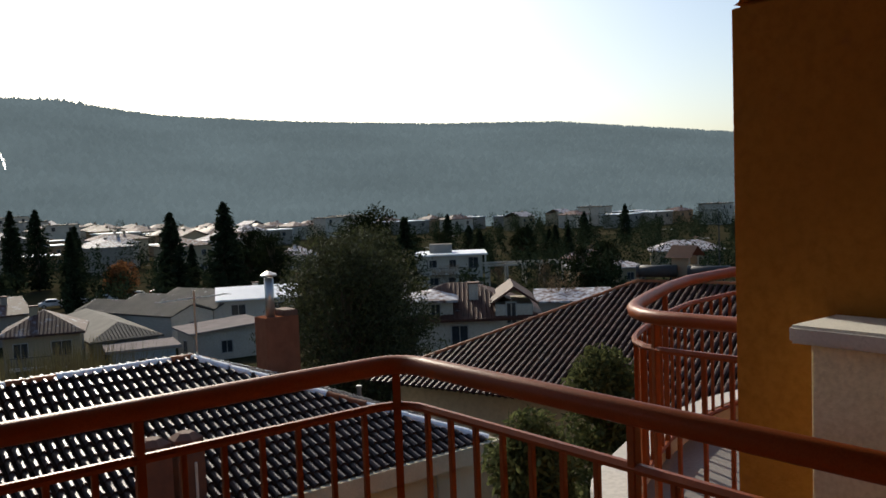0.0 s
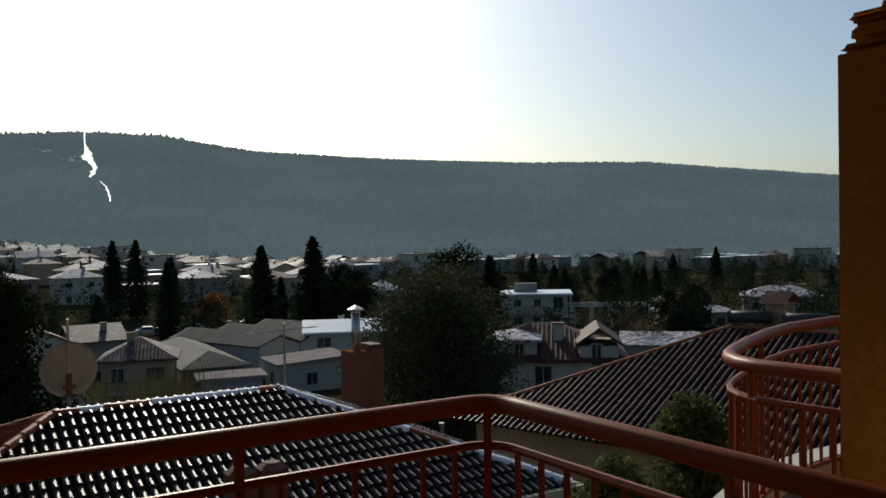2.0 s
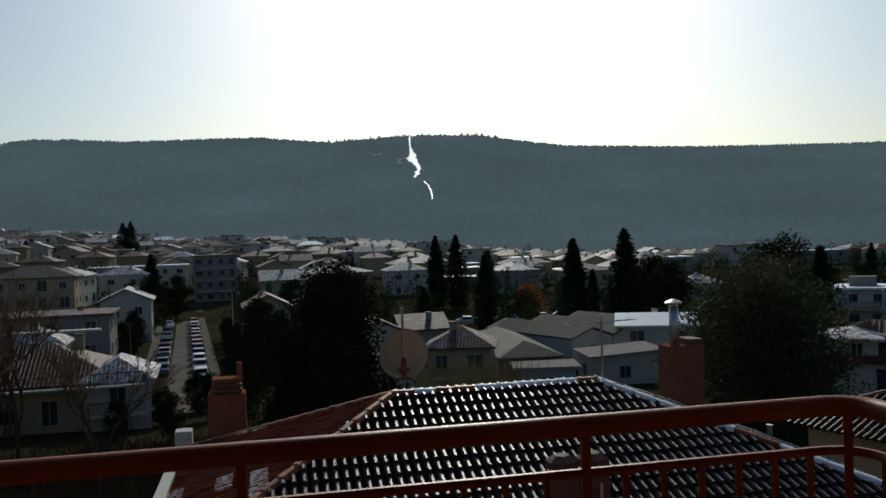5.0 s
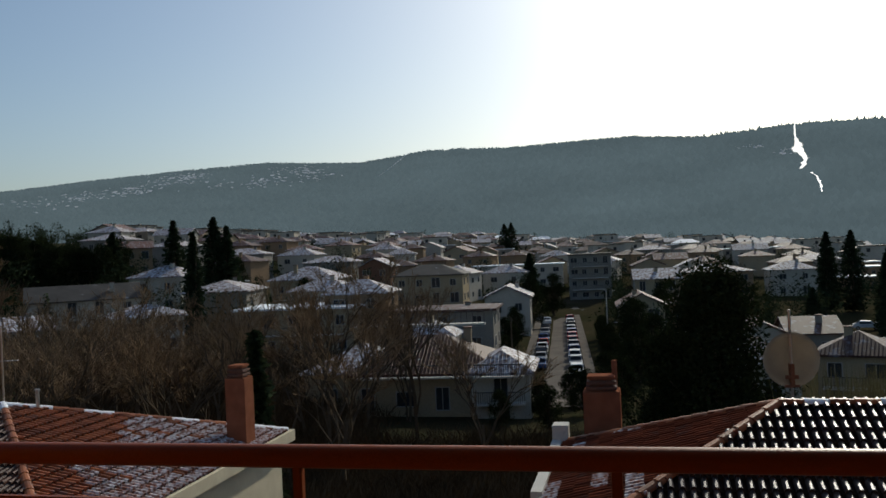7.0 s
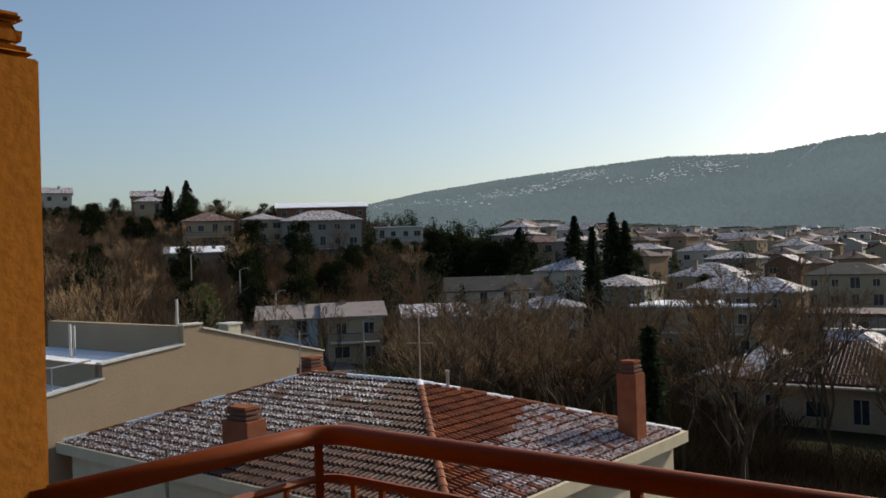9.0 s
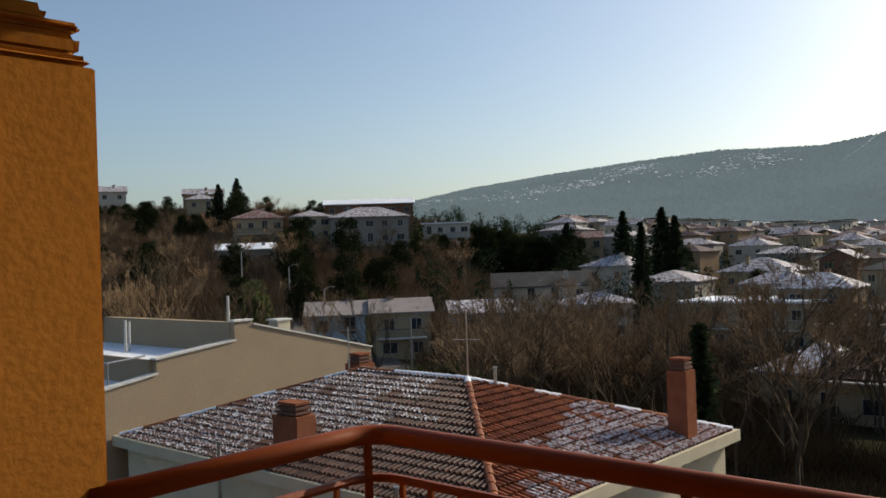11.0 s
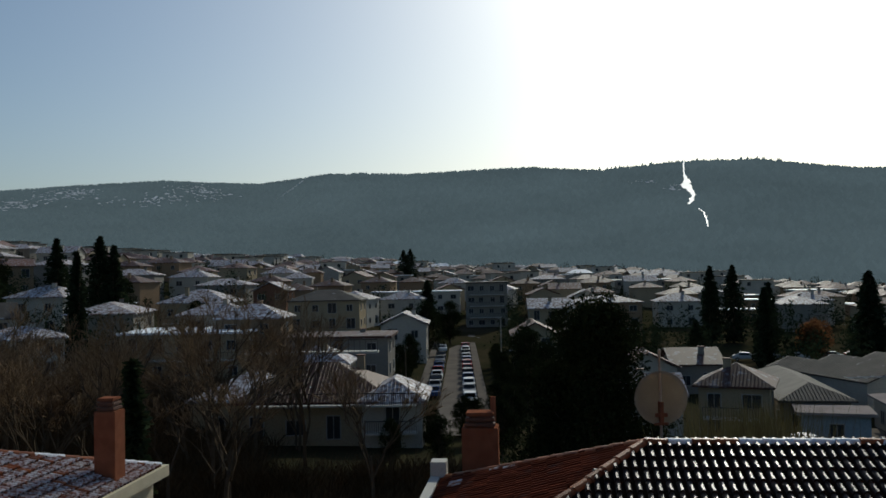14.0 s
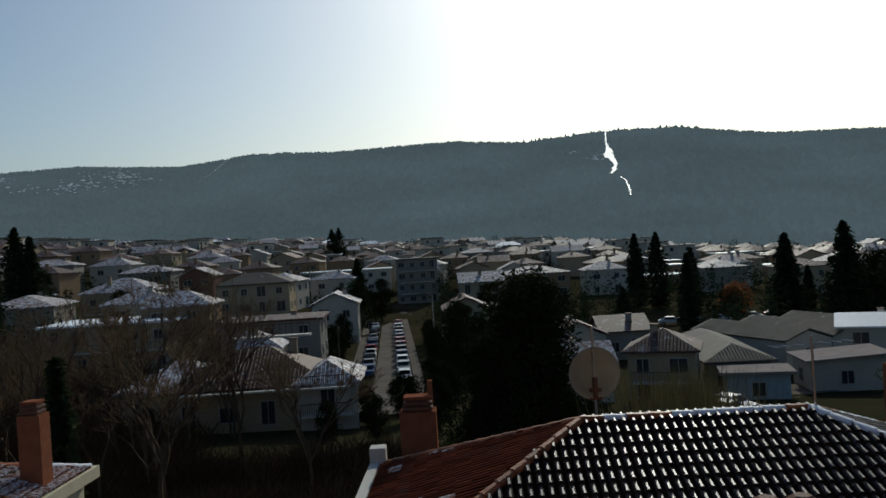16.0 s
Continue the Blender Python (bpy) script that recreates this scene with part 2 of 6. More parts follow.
def box(a, b, bevel=0.0):
    bm = bmesh.new()
    add_box(bm, a, b)
    if bevel:
        bmesh.ops.bevel(bm, geom=bm.edges[:], offset=bevel, segments=2, affect='EDGES')
    return bm


def add_prism(bm, pts, z0, z1):
    lo = [bm.verts.new((x, y, z0)) for x, y in pts]
    hi = [bm.verts.new((x, y, z1)) for x, y in pts]
    bm.faces.new(lo)
    bm.faces.new(hi)
    for i in range(len(pts)):
        j = (i + 1) % len(pts)
        bm.faces.new((lo[i], lo[j], hi[j], hi[i]))


def add_tube(bm, pts, r, n=10, closed_ends=True):
    rings = []
    pts = [Vector(p) for p in pts]
    for i, p in enumerate(pts):
        d = (pts[min(i + 1, len(pts) - 1)] - pts[max(i - 1, 0)]).normalized()
        up = Vector((0, 0, 1)) if abs(d.z) < 0.9 else Vector((1, 0, 0))
        s = d.cross(up).normalized()
        u = s.cross(d)
        rr = r[i] if isinstance(r, (list, tuple)) else r
        rings.append([bm.verts.new(p + (s * math.cos(a) + u * math.sin(a)) * rr) for a in (2 * math.pi * k / n for k in range(n))])
    for a, b in zip(rings, rings[1:]):
        for k in range(n):
            bm.faces.new((a[k], a[(k + 1) % n], b[(k + 1) % n], b[k]))
    if closed_ends:
        bm.faces.new(rings[0])
        bm.faces.new(rings[-1])


def tube(pts, r, n=10):
    bm = bmesh.new()
    add_tube(bm, pts, r, n)
    return bm


# ---- the lie of the land ----
RIDGE_B = (-80, -70, -57, -46, -38, -28, -20, -14.5, -10, -4.7, 0, 8.3, 13.4, 18, 21, 24, 30, 35, 40, 45, 50.5, 60, 80)
RIDGE_E = (2.0, 2.4, 3.1, 4.35, 4.55, 5.0, 5.45, 6.35, 6.5, 6.15, 6.55, 6.35, 6.5, 5.85, 5.9, 6.0, 5.5, 5.05, 4.4, 3.45, 3.3, 2.4, 1.5)
SIDE_B = (0, 5, 17, 22, 27, 36, 42, 48, 53, 63, 100, 140)
SIDE_K = (0, 0, 0.03, 0.04, 0.05, 0.08, 0.11, 0.13, 0.14, 0.15, 0.12, 0.0)
RIDGE_R = 1400.0
# where the wooded hill begins, and how high the town's ground has climbed there
FOOT_B = (-100, -60, -20, -10, 0, 10, 100)
FOOT_R = (430, 430, 440, 500, 570, 650, 650)
RISE_B = (-22, -14, -7, 1, 12, 19, 28, 42, 60)
RISE_Z = (0, 3, 10, 15, 19, 18, 19, 8, 0)


def ground(x, y):
    r = math.hypot(x, y)
    b = math.degrees(math.atan2(-x, y))
    z = 5.0 * min(1, max(0, (90 - r) / 65))
    z += np.interp(b, SIDE_B, SIDE_K) * (min(r, 300) - 60 if r > 60 else 0)
    foot = np.interp(b, FOOT_B, FOOT_R)
    z += np.interp(b, RISE_B, RISE_Z) * min(1, max(0, (r - 200) / (foot - 200)))
    if r > foot and abs(b) < 100:
        top = 16 + RIDGE_R * math.tan(radians(np.interp(b, RIDGE_B, RIDGE_E)))
        s = (r - foot) / (RIDGE_R - foot)
        if s <= 1:
            z = z + (top - z) * (0.15 * s + 0.85 * s * s * (3 - 2 * s)) + 14 * s * (1 - s) * noise.noise((x * 0.006, y * 0.006, 0.3))
        else:
            z = max(0, top - (r - RIDGE_R) * 0.12)
    return z


rings = [0, 8, 16, 25, 40, 60, 75, 90, 110, 130, 150, 180, 220, 260, 300, 360, 400] + [440 + 30 * i for i in range(33)] + [1600, 2000, 3000, 4500]
bear = [-100 + i * 1.25 for i in range(161)] + [110 + i * 12.5 for i in range(12)]
gv, gf = [], []
for r in rings:
    for b in bear:
        x, y = -r * math.sin(radians(b)), r * math.cos(radians(b))
        gv.append((x, y, ground(x, y)))
nb = len(bear)
near_faces, far_faces = [], []
for i in range(len(rings) - 1):
    for j in range(nb):
        k = (j + 1) % nb
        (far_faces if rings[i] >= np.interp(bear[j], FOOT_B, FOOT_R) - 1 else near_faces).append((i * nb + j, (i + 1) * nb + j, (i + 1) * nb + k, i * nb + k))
for nm, faces, mt, lab in (("ground", near_faces, "ground", "valley floor of winter grass and bare soil"), ("backdrop_hill", far_faces, "hill", "distant wooded ridge, its blue-grey haze painted in as glow")):
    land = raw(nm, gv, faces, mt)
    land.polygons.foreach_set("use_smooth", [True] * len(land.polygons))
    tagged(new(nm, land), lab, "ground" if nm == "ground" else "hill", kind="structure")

# the wood on the ridge: small pointed crowns
rng = random.Random(5)
fv, ff = [], []


def add_cone_tree(x, y, z, h, w):
    a0, k = rng.random() * 6.3, len(fv)
    for q, (rr, zz) in enumerate(((w, 0.12), (w * 0.75, 0.5))):
        for i in range(5):
            a = a0 + i * 1.2566 + q * 0.6
            s = rr * rng.uniform(0.7, 1.2)
            fv.append((x + s * math.cos(a), y + s * math.sin(a), z + h * zz))
    fv.append((x, y, z + h))
    for i in range(5):
        j = (i + 1) % 5
        ff.append((k + i, k + j, k + 5 + j, k + 5 + i))
        ff.append((k + 5 + i, k + 5 + j, k + 10))


for i in range(52000):
    b = rng.uniform(-64, 56)
    s = rng.random() ** 0.8
    r0 = np.interp(b, FOOT_B, FOOT_R) - 8
    r = r0 + s * (1405 - r0)
    x, y = -r * math.sin(radians(b)), r * math.cos(radians(b))
    if b > 12 and noise.noise((x * 0.008, y * 0.008, 3)) > 0.5:
        continue
    if -10.4 + 0.3 * math.sin(r * 0.02) < b < -9.9 + 0.3 * math.sin(r * 0.02) and r > 1000:
        continue
    h = rng.uniform(4.5, 8) * (1 if b < 12 else 0.75)
    add_cone_tree(x, y, ground(x, y) - 2, h, h * rng.uniform(0.4, 0.7))
for i in range(900):
    b = rng.uniform(-62, 50)
    r = RIDGE_R + rng.uniform(-12, 8)
    x, y = -r * math.sin(radians(b)), r * math.cos(radians(b))
    h = rng.uniform(6, 12) * (1.3 if -16 < b < -4 else 0.55 if b > 10 else 0.85)
    add_cone_tree(x, y, ground(x, y) - 1.5, h, h * rng.uniform(0.2, 0.36))
tagged(new("backdrop_wood", raw("backdrop_wood", fv, ff, "forest")), "dark conifer wood covering the hillside, haze painted in as glow", "forest", kind="stuff")

# bare snowy cutting and snow patches on the hillside
def on_hill(b, e):
    """The distance at which the slope stands e degrees above the eye in the direction b."""
    r = 560.0
    while r < RIDGE_R - 2:
        z = ground(-r * math.sin(radians(b)), r * math.cos(radians(b)))
        if z - 16 > r * math.tan(radians(e)):
            break
        r += 4
    return r


def snow_run(name, pts, label="white snow lying in a clearing on the wooded hill", mat="snow"):
    r2 = random.Random(len(pts) + int(pts[0][0] * 10))
    fine = []
    for (b0, e0, w0), (b1, e1, w1) in zip(pts, pts[1:]):
        for q in range(3):
            u = q / 3
            w = (w0 + (w1 - w0) * u) * r2.uniform(0.5, 1.0)
            fine.append((b0 + (b1 - b0) * u + r2.uniform(-0.4, 0.4) * w, e0 + (e1 - e0) * u, w))
    pts = fine + [pts[-1]]
    v, f = [], []
    for b, e, w in pts:
        r = on_hill(b, e)
        for q in (-w, w):
            x, y = -r * math.sin(radians(b + q)), r * math.cos(radians(b + q))
            v.append((x, y, ground(x, y) + 6))
    for i in range(len(pts) - 1):
        f.append((2 * i, 2 * i + 1, 2 * i + 3, 2 * i + 2))
    return tagged(new(name, raw(name, v, f, mat)), label, "snow", kind="structure")


snow_run("snow_clearing", [(-9.85, 6.6, 0.05), (-9.86, 5.9, 0.06), (-9.88, 5.6, 0.12), (-9.95, 5.3, 0.2), (-10.0, 5.0, 0.3), (-10.14, 4.7, 0.34), (-10.32, 4.4, 0.2), (-10.4, 4.2, 0.16), (-10.28, 3.9, 0.2), (-10.11, 3.65, 0.08)])
snow_run("snow_track", [(-10.7, 3.38, 0.04), (-11.02, 3.05, 0.06), (-11.17, 2.6, 0.09), (-11.25, 2.1, 0.05)])
rng = random.Random(14)


def snow_flecks(b, e, wide, tall, n):
    """Small broken drifts scattered about one bare patch of the slope."""
    v, f = [], []
    for i in range(n * 2):
        bb, ee = b + rng.gauss(0, wide), e + rng.gauss(0, tall)
        bb -= (ee - e) * 0.9
        if ee > np.interp(bb, RIDGE_B, RIDGE_E) - 0.12:
            continue
        r = on_hill(bb, ee)
        k, m = len(v), rng.randint(5, 7)
        w, h = rng.uniform(0.6, 2.6), rng.uniform(1.5, 6)
        turn = radians(bb) + rng.uniform(-0.5, 0.5)
        for q in range(m):
            an = 6.283 * q / m
            u, t = math.cos(an) * w * rng.uniform(0.6, 1.2), math.sin(an) * h * rng.uniform(0.6, 1.2)
            x = -r * math.sin(radians(bb)) + u * math.cos(turn) - t * math.sin(turn)
            y = r * math.cos(radians(bb)) + u * math.sin(turn) + t * math.cos(turn)
            v.append((x, y, ground(x, y) + 4.5))
        f.append(tuple(range(k, k + m)))
    if f:
        tagged(new("snow_patch", raw("snow_patch", v, f, "thin_snow")), "thin broken snow on the bare hillside", "snow", kind="structure")


for b, e, wide, tall, n in ((30.4, 4.8, 0.7, 0.22, 34), (28.9, 5.2, 0.6, 0.14, 22), (32.6, 4.35, 0.8, 0.18, 28), (35.3, 4.0, 0.9, 0.16, 22), (22.4, 5.5, 0.7, 0.18, 26), (21.1, 5.1, 0.6, 0.2, 24),
                            (24.2, 4.7, 0.7, 0.14, 12), (42.8, 3.6, 0.4, 0.1, 16), (40.6, 3.6, 0.7, 0.12, 12), (44.2, 3.4, 0.5, 0.1, 14), (26.0, 4.5, 1.5, 0.2, 14), (37.5, 3.6, 1.2, 0.2, 12), (-7.3, 5.4, 0.5, 0.06, 8), (-9.4, 4.9, 0.35, 0.1, 8)):
    snow_flecks(b, e, wide, tall, n)
snow_run("snow_strip", [(14.7, 6.3, 0.03), (15.3, 5.9, 0.05), (15.9, 5.4, 0.03), (16.9, 4.75, 0.02)], "thin snowy firebreak on the bare hillside", "thin_snow")

# ---- the balcony ----
RAIL_Y, RAIL_L, RAIL_R, RAIL_Z, BAR_Z, FLOOR_Z = 2.53, -1.741, 2.366, 15.278, 15.13, 14.26
TUBE = 0.0345


def bend(p, q, r, s=0.14, n=6):
    """Points round a corner at q on the way from p to r."""
    p, q, r = Vector(p), Vector(q), Vector(r)
    a, b = q + (p - q).normalized() * s, q + (r - q).normalized() * s
    return [a.lerp(q, t).lerp(q.lerp(b, t), t) for t in (k / n for k in range(n + 1))]


def railing(name, line, label, lo=14.36, step=0.131, posts=(), skip=0.0):
    """A handrail tube over square bars along a plan line; posts stand at those lengths along it."""
    th = thing(name, Matrix.Identity(4), label, "railing", "balcony railings")
    part("handrail", tube([(x, y, RAIL_Z) for x, y in line], TUBE, 14), "rail", th, smooth=True)
    part("top_bar", tube([(x, y, BAR_Z) for x, y in line], 0.016, 6), "rail", th)
    part("bottom_bar", tube([(x, y, lo) for x, y in line], 0.016, 6), "rail", th)
    bal = mesh_of("baluster", box((-0.009, -0.009, lo), (0.009, 0.009, BAR_Z), 0.002), "rail")
    pst = mesh_of("post", box((-0.014, -0.014, FLOOR_Z), (0.014, 0.014, RAIL_Z - 0.02), 0.003), "rail")
    pts = [Vector((x, y, 0)) for x, y in line]
    run, at = 0.0, step * 0.5
    for a, b in zip(pts, pts[1:]):
        d = (b - a).length
        rot = math.degrees(math.atan2(b.y - a.y, b.x - a.x))
        while at < run + d:
            p = a.lerp(b, (at - run) / d)
            near_post = [k for k in posts if abs(k - at) < step * 0.5]
            put("post" if near_post else "baluster", pst if near_post else bal, th, pose(p.x, p.y, 0, 0, 0, rot))
            at += step
        run += d
    return th


c1 = bend((RAIL_L, 1.5, 0), (RAIL_L, RAIL_Y, 0), (RAIL_R, RAIL_Y, 0))
c2 = bend((RAIL_L, RAIL_Y, 0), (RAIL_R, RAIL_Y, 0), (RAIL_R, 0, 0))
line = [(RAIL_L, 1.5)] + [(p.x, p.y) for p in c1] + [(p.x, p.y) for p in c2] + [(RAIL_R, -1.2)]
railing("balcony_railing", line, "red-brown painted steel balcony railing with round handrail",
        posts=(0.98, 2.1, 3.1, 4.1, 5.08, 6.13, 7.2))
arc = [(3.84, 1.0), (3.82, 1.9), (3.78, 2.3), (3.77, 2.46), (3.8, 2.58), (3.87, 2.69), (3.97, 2.78), (4.1, 2.86), (4.39, 3.01), (4.78, 3.19), (5.19, 3.33), (5.75, 3.4), (6.4, 3.35), (7.0, 3.15), (7.5, 2.8), (7.9, 2.3), (8.0, 1.2)]
railing("balcony_railing", arc, "curved red-brown railing of the neighbouring balcony", posts=(1.5, 2.7, 3.9, 5.2, 6.4))

# the near floor stays out of view; its dark colour limits bounce on the rail
for nm, pts, lab in (("balcony_floor", [(-2.1, -1.6), (-2.1, 2.65), (2.45, 2.65), (2.45, -1.6)], "unseen terracotta balcony floor, kept dark to cut bounced light"),
                     ("balcony_floor_2", [(3.6, -1.6)] + [(3.6, 1.5)] + [(x + (x - 5.8) * 0.06, y + 0.17) for x, y in arc[3:-1]] + [(8.2, -1.6)], "grey concrete floor of the curved balcony")):
    bm = bmesh.new()
    add_prism(bm, pts, FLOOR_Z - 0.3, FLOOR_Z - 0.02)
    tagged(part(nm, bm, "floor_tile" if nm == "balcony_floor" else "concrete"), lab, "floor", kind="structure")
# white upstand round the curved balcony
bm = bmesh.new()
oc = [Vector((x + (x - 5.8) * 0.07, y + 0.2, 0)) for x, y in arc[1:-1]]
ic = [Vector((x + (x - 5.8) * 0.01, y + 0.02, 0)) for x, y in arc[1:-1]]
for a, b, c, d in zip(oc, oc[1:], ic[1:], ic):
    add_prism(bm, [(p.x, p.y) for p in (a, b, c, d)], FLOOR_Z - 0.55, FLOOR_Z + 0.12)
tagged(part("trim_curved_kerb", bm, "whitewash"), "white curved concrete kerb below the railing", "kerb", kind="structure")


def fin(name, x0, x1, y1, label):
    """A rendered dividing wall that ends in a stepped, weathered head."""
    bm = bmesh.new()
    add_box(bm, (x0, -1.6, 9.0), (x1, y1, 16.42))
    bmesh.ops.bevel(bm, geom=[e for e in bm.edges if all(abs(v.co.y - y1) < 1e-4 for v in e.verts) and abs(e.verts[0].co.z - e.verts[1].co.z) > 1], offset=0.012, segments=2, affect='EDGES')
    bmesh.ops.subdivide_edges(bm, edges=bm.edges[:], cuts=5, use_grid_fill=True)
    for v in bm.verts:
        v.co += Vector((noise.noise(v.co * 4), noise.noise(v.co * 4 + Vector((7, 0, 0))), 0)) * 0.0025
    ob = tagged(part(name, bm, "orange"), label, "wall", kind="structure")
    bm = bmesh.new()
    r2 = random.Random(3)
    for k, (ins, z0, z1) in enumerate(((0.016, 16.42, 16.455), (0.04, 16.455, 16.515), (0.032, 16.515, 16.545), (0.1, 16.545, 16.6), (0.15, 16.6, 16.68), (0.06, 16.68, 17.2))):
        b2 = box((x0 - 0.01 + ins, -1.6, z0), (x1 + 0.01 - ins, y1 + 0.01 - ins, z1), 0.016)
        for v in b2.verts:
            v.co += Vector((r2.uniform(-1, 1), r2.uniform(-1, 1), r2.uniform(-0.5, 0.5))) * 0.006
        me = bpy.data.meshes.new("tmp")
        b2.to_mesh(me)
        b2.free()
        bm.from_mesh(me)
    part("stepped_head", bm, "orange", ob, "chipped orange stepped head")


fin("wall_left_fin", -2.17, -1.728, 1.555, "sunlit rough orange rendered dividing wall")
fin("wall_right_fin", 3.0, 3.42, 1.572, "shaded orange rendered dividing wall beside the balcony")
tagged(part("wall_facade", box((-9, -1.9, 3), (12, -1.6, 20)), "orange"), "orange rendered facade behind the balcony", "wall", kind="structure")
# unseen slab, added to keep sky and bounced light off fins and facade
tagged(part("ceiling", box((-2.17, -1.6, 17.2), (3.42, 2.6, 17.45)), "orange"), "unseen orange slab added over the balcony to shade its walls", "ceiling", kind="structure")
pier = thing("garden_pier", pose(2.89, 0.6, 0), "cream rendered low pier with a marble cap", "pier")
part("body", box((-0.11, -1.4, FLOOR_Z - 0.3), (0.105, 0.6, 15.44), 0.008), "cream_paint", pier)
part("cap", box((-0.15, -1.42, 15.44), (0.108, 0.64, 15.49), 0.008), "marble", pier, "worn pale marble cap")
lamp = thing("wall_lantern", pose(2.89, 0.62, 15.49), "terracotta post with a marble top on the pier", "post")
part("body", box((-0.07, -0.09, 0), (0.07, 0.09, 0.12), 0.01), "brick", lamp)
part("cap", box((-0.1, -0.12, 0.12), (0.1, 0.12, 0.15), 0.006), "marble", lamp)


# ---- tiled roofs seen from close by ----
TW, TL, LIP = 0.156, 0.30, 0.046


def tile_mesh(mat):
    prof = [(-0.5, 0.0), (-0.29, 0.0), (-0.25, 0.045), (-0.11, 0.075), (0.11, 0.075), (0.25, 0.045), (0.29, 0.0), (0.5, 0.0)]
    v = [(x * TW, 0.0, z + LIP) for x, z in prof] + [(x * TW, TL * 1.06, z * 0.9 + 0.004) for x, z in prof] + [(x * TW, 0.0, z + 0.006) for x, z in prof]
    n = len(prof)
    f = [(i, i + 1, n + i + 1, n + i) for i in range(n - 1)] + [(2 * n + i, 2 * n + i + 1, i + 1, i) for i in range(n - 1)]
    me = raw("tile", v, f, mat)
    # lip and channel faces take dark colours: painted shade between courses and rolls
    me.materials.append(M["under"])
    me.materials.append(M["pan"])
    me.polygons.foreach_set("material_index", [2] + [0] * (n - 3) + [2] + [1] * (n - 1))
    return me


TILE = {k: tile_mesh(k) for k in ("tile", "tile_wet", "tile_snow", "tile_frost", "tile_dark", "tile_old")}


def tile_plane(parent, eave_a, eave_b, top_a, top_b, pick, single=0, seed=0):
    """Lays courses of tiles on the plane from the eave a-b up to the top a-b. pick(x, y) names the material."""
    rr = random.Random(seed)
    a, b, ta, tb = Vector(eave_a), Vector(eave_b), Vector(top_a), Vector(top_b)
    ex = (b - a).normalized()
    up = (ta - a) - ex * (ta - a).dot(ex)
    high = up.length
    up = up.normalized()
    nz = ex.cross(up)
    width = (b - a).length
    la, lb = (ta - a).dot(ex), (tb - a).dot(ex)
    rot = Matrix((ex, up, nz)).transposed().to_4x4()
    vs, fs, made = {}, {}, 0
    for r in range(int(high / TL) + 1):
        h = r * TL
        f = (h + TL * 0.5) / high
        lo, hi = la * f, width + (lb - width) * f
        for c in range(int(width / TW) + 1):
            x = (c + 0.5) * TW
            if not (lo - TW * 0.3 < x < hi + TW * 0.3) or f > 1.02:
                continue
            p = a + ex * x + up * (h - 0.05) + nz * rr.uniform(0, 0.008)
            k = pick(p.x, p.y)
            m = Matrix.Translation(p) @ rot @ pose(0, 0, 0, rr.uniform(-1, 1), 0, rr.uniform(-1.2, 1.2))
            if made < single:
                put("tile", TILE[k], parent, parent.matrix_world.inverted() @ m)
                made += 1
                continue
            me = TILE[k]
            o = len(vs.setdefault(k, []))
            inv = parent.matrix_world.inverted() @ m
            vs[k] += [tuple(inv @ v.co) for v in me.vertices]
            fs.setdefault(k, []).extend([tuple(i + o for i in q.vertices) for q in me.polygons])
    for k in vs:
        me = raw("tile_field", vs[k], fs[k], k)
        # the same painted shade on lips and channels as the single tiles
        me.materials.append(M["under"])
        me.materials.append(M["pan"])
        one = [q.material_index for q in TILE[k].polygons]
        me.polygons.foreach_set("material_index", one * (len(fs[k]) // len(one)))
        ob = new("tile_field", me)
        ob.parent = parent
        tagged(ob, kind="stuff")


def cap_mesh(mat):
    n, v, f = 6, [], []
    for y, r in ((0, 0.105), (0.42, 0.085)):
        for i in range(n + 1):
            an = math.pi * i / n
            v.append((r * math.cos(an), y, r * 0.8 * math.sin(an) - 0.01))
    for i in range(n):
        f.append((i, i + 1, n + 2 + i, n + 1 + i))
    k = len(v)
    v += [(0.07 * math.cos(math.pi * i / n), 0, 0.05 * math.sin(math.pi * i / n) - 0.02) for i in range(n + 1)]
    for i in range(n):
        f.append((k + i, k + i + 1, i + 1, i))
    return raw("ridge_tile", v, f, mat)


CAPS = {k: cap_mesh(k) for k in ("tile", "tile_wet", "snow")}


def ridge_caps(parent, p, q, pick):
    p, q = Vector(p), Vector(q)
    d = (q - p)
    n = max(1, int(d.length / 0.36))
    y = d.normalized()
    x = y.cross(Vector((0, 0, 1))).normalized()
    rot = Matrix((x, y, x.cross(y))).transposed().to_4x4()
    for i in range(n):
        c = p + d * (i / n) + Vector((0, 0, 0.05))
        put("ridge_tile", CAPS[pick(c.x, c.y)], parent, parent.matrix_world.inverted() @ Matrix.Translation(c) @ rot)


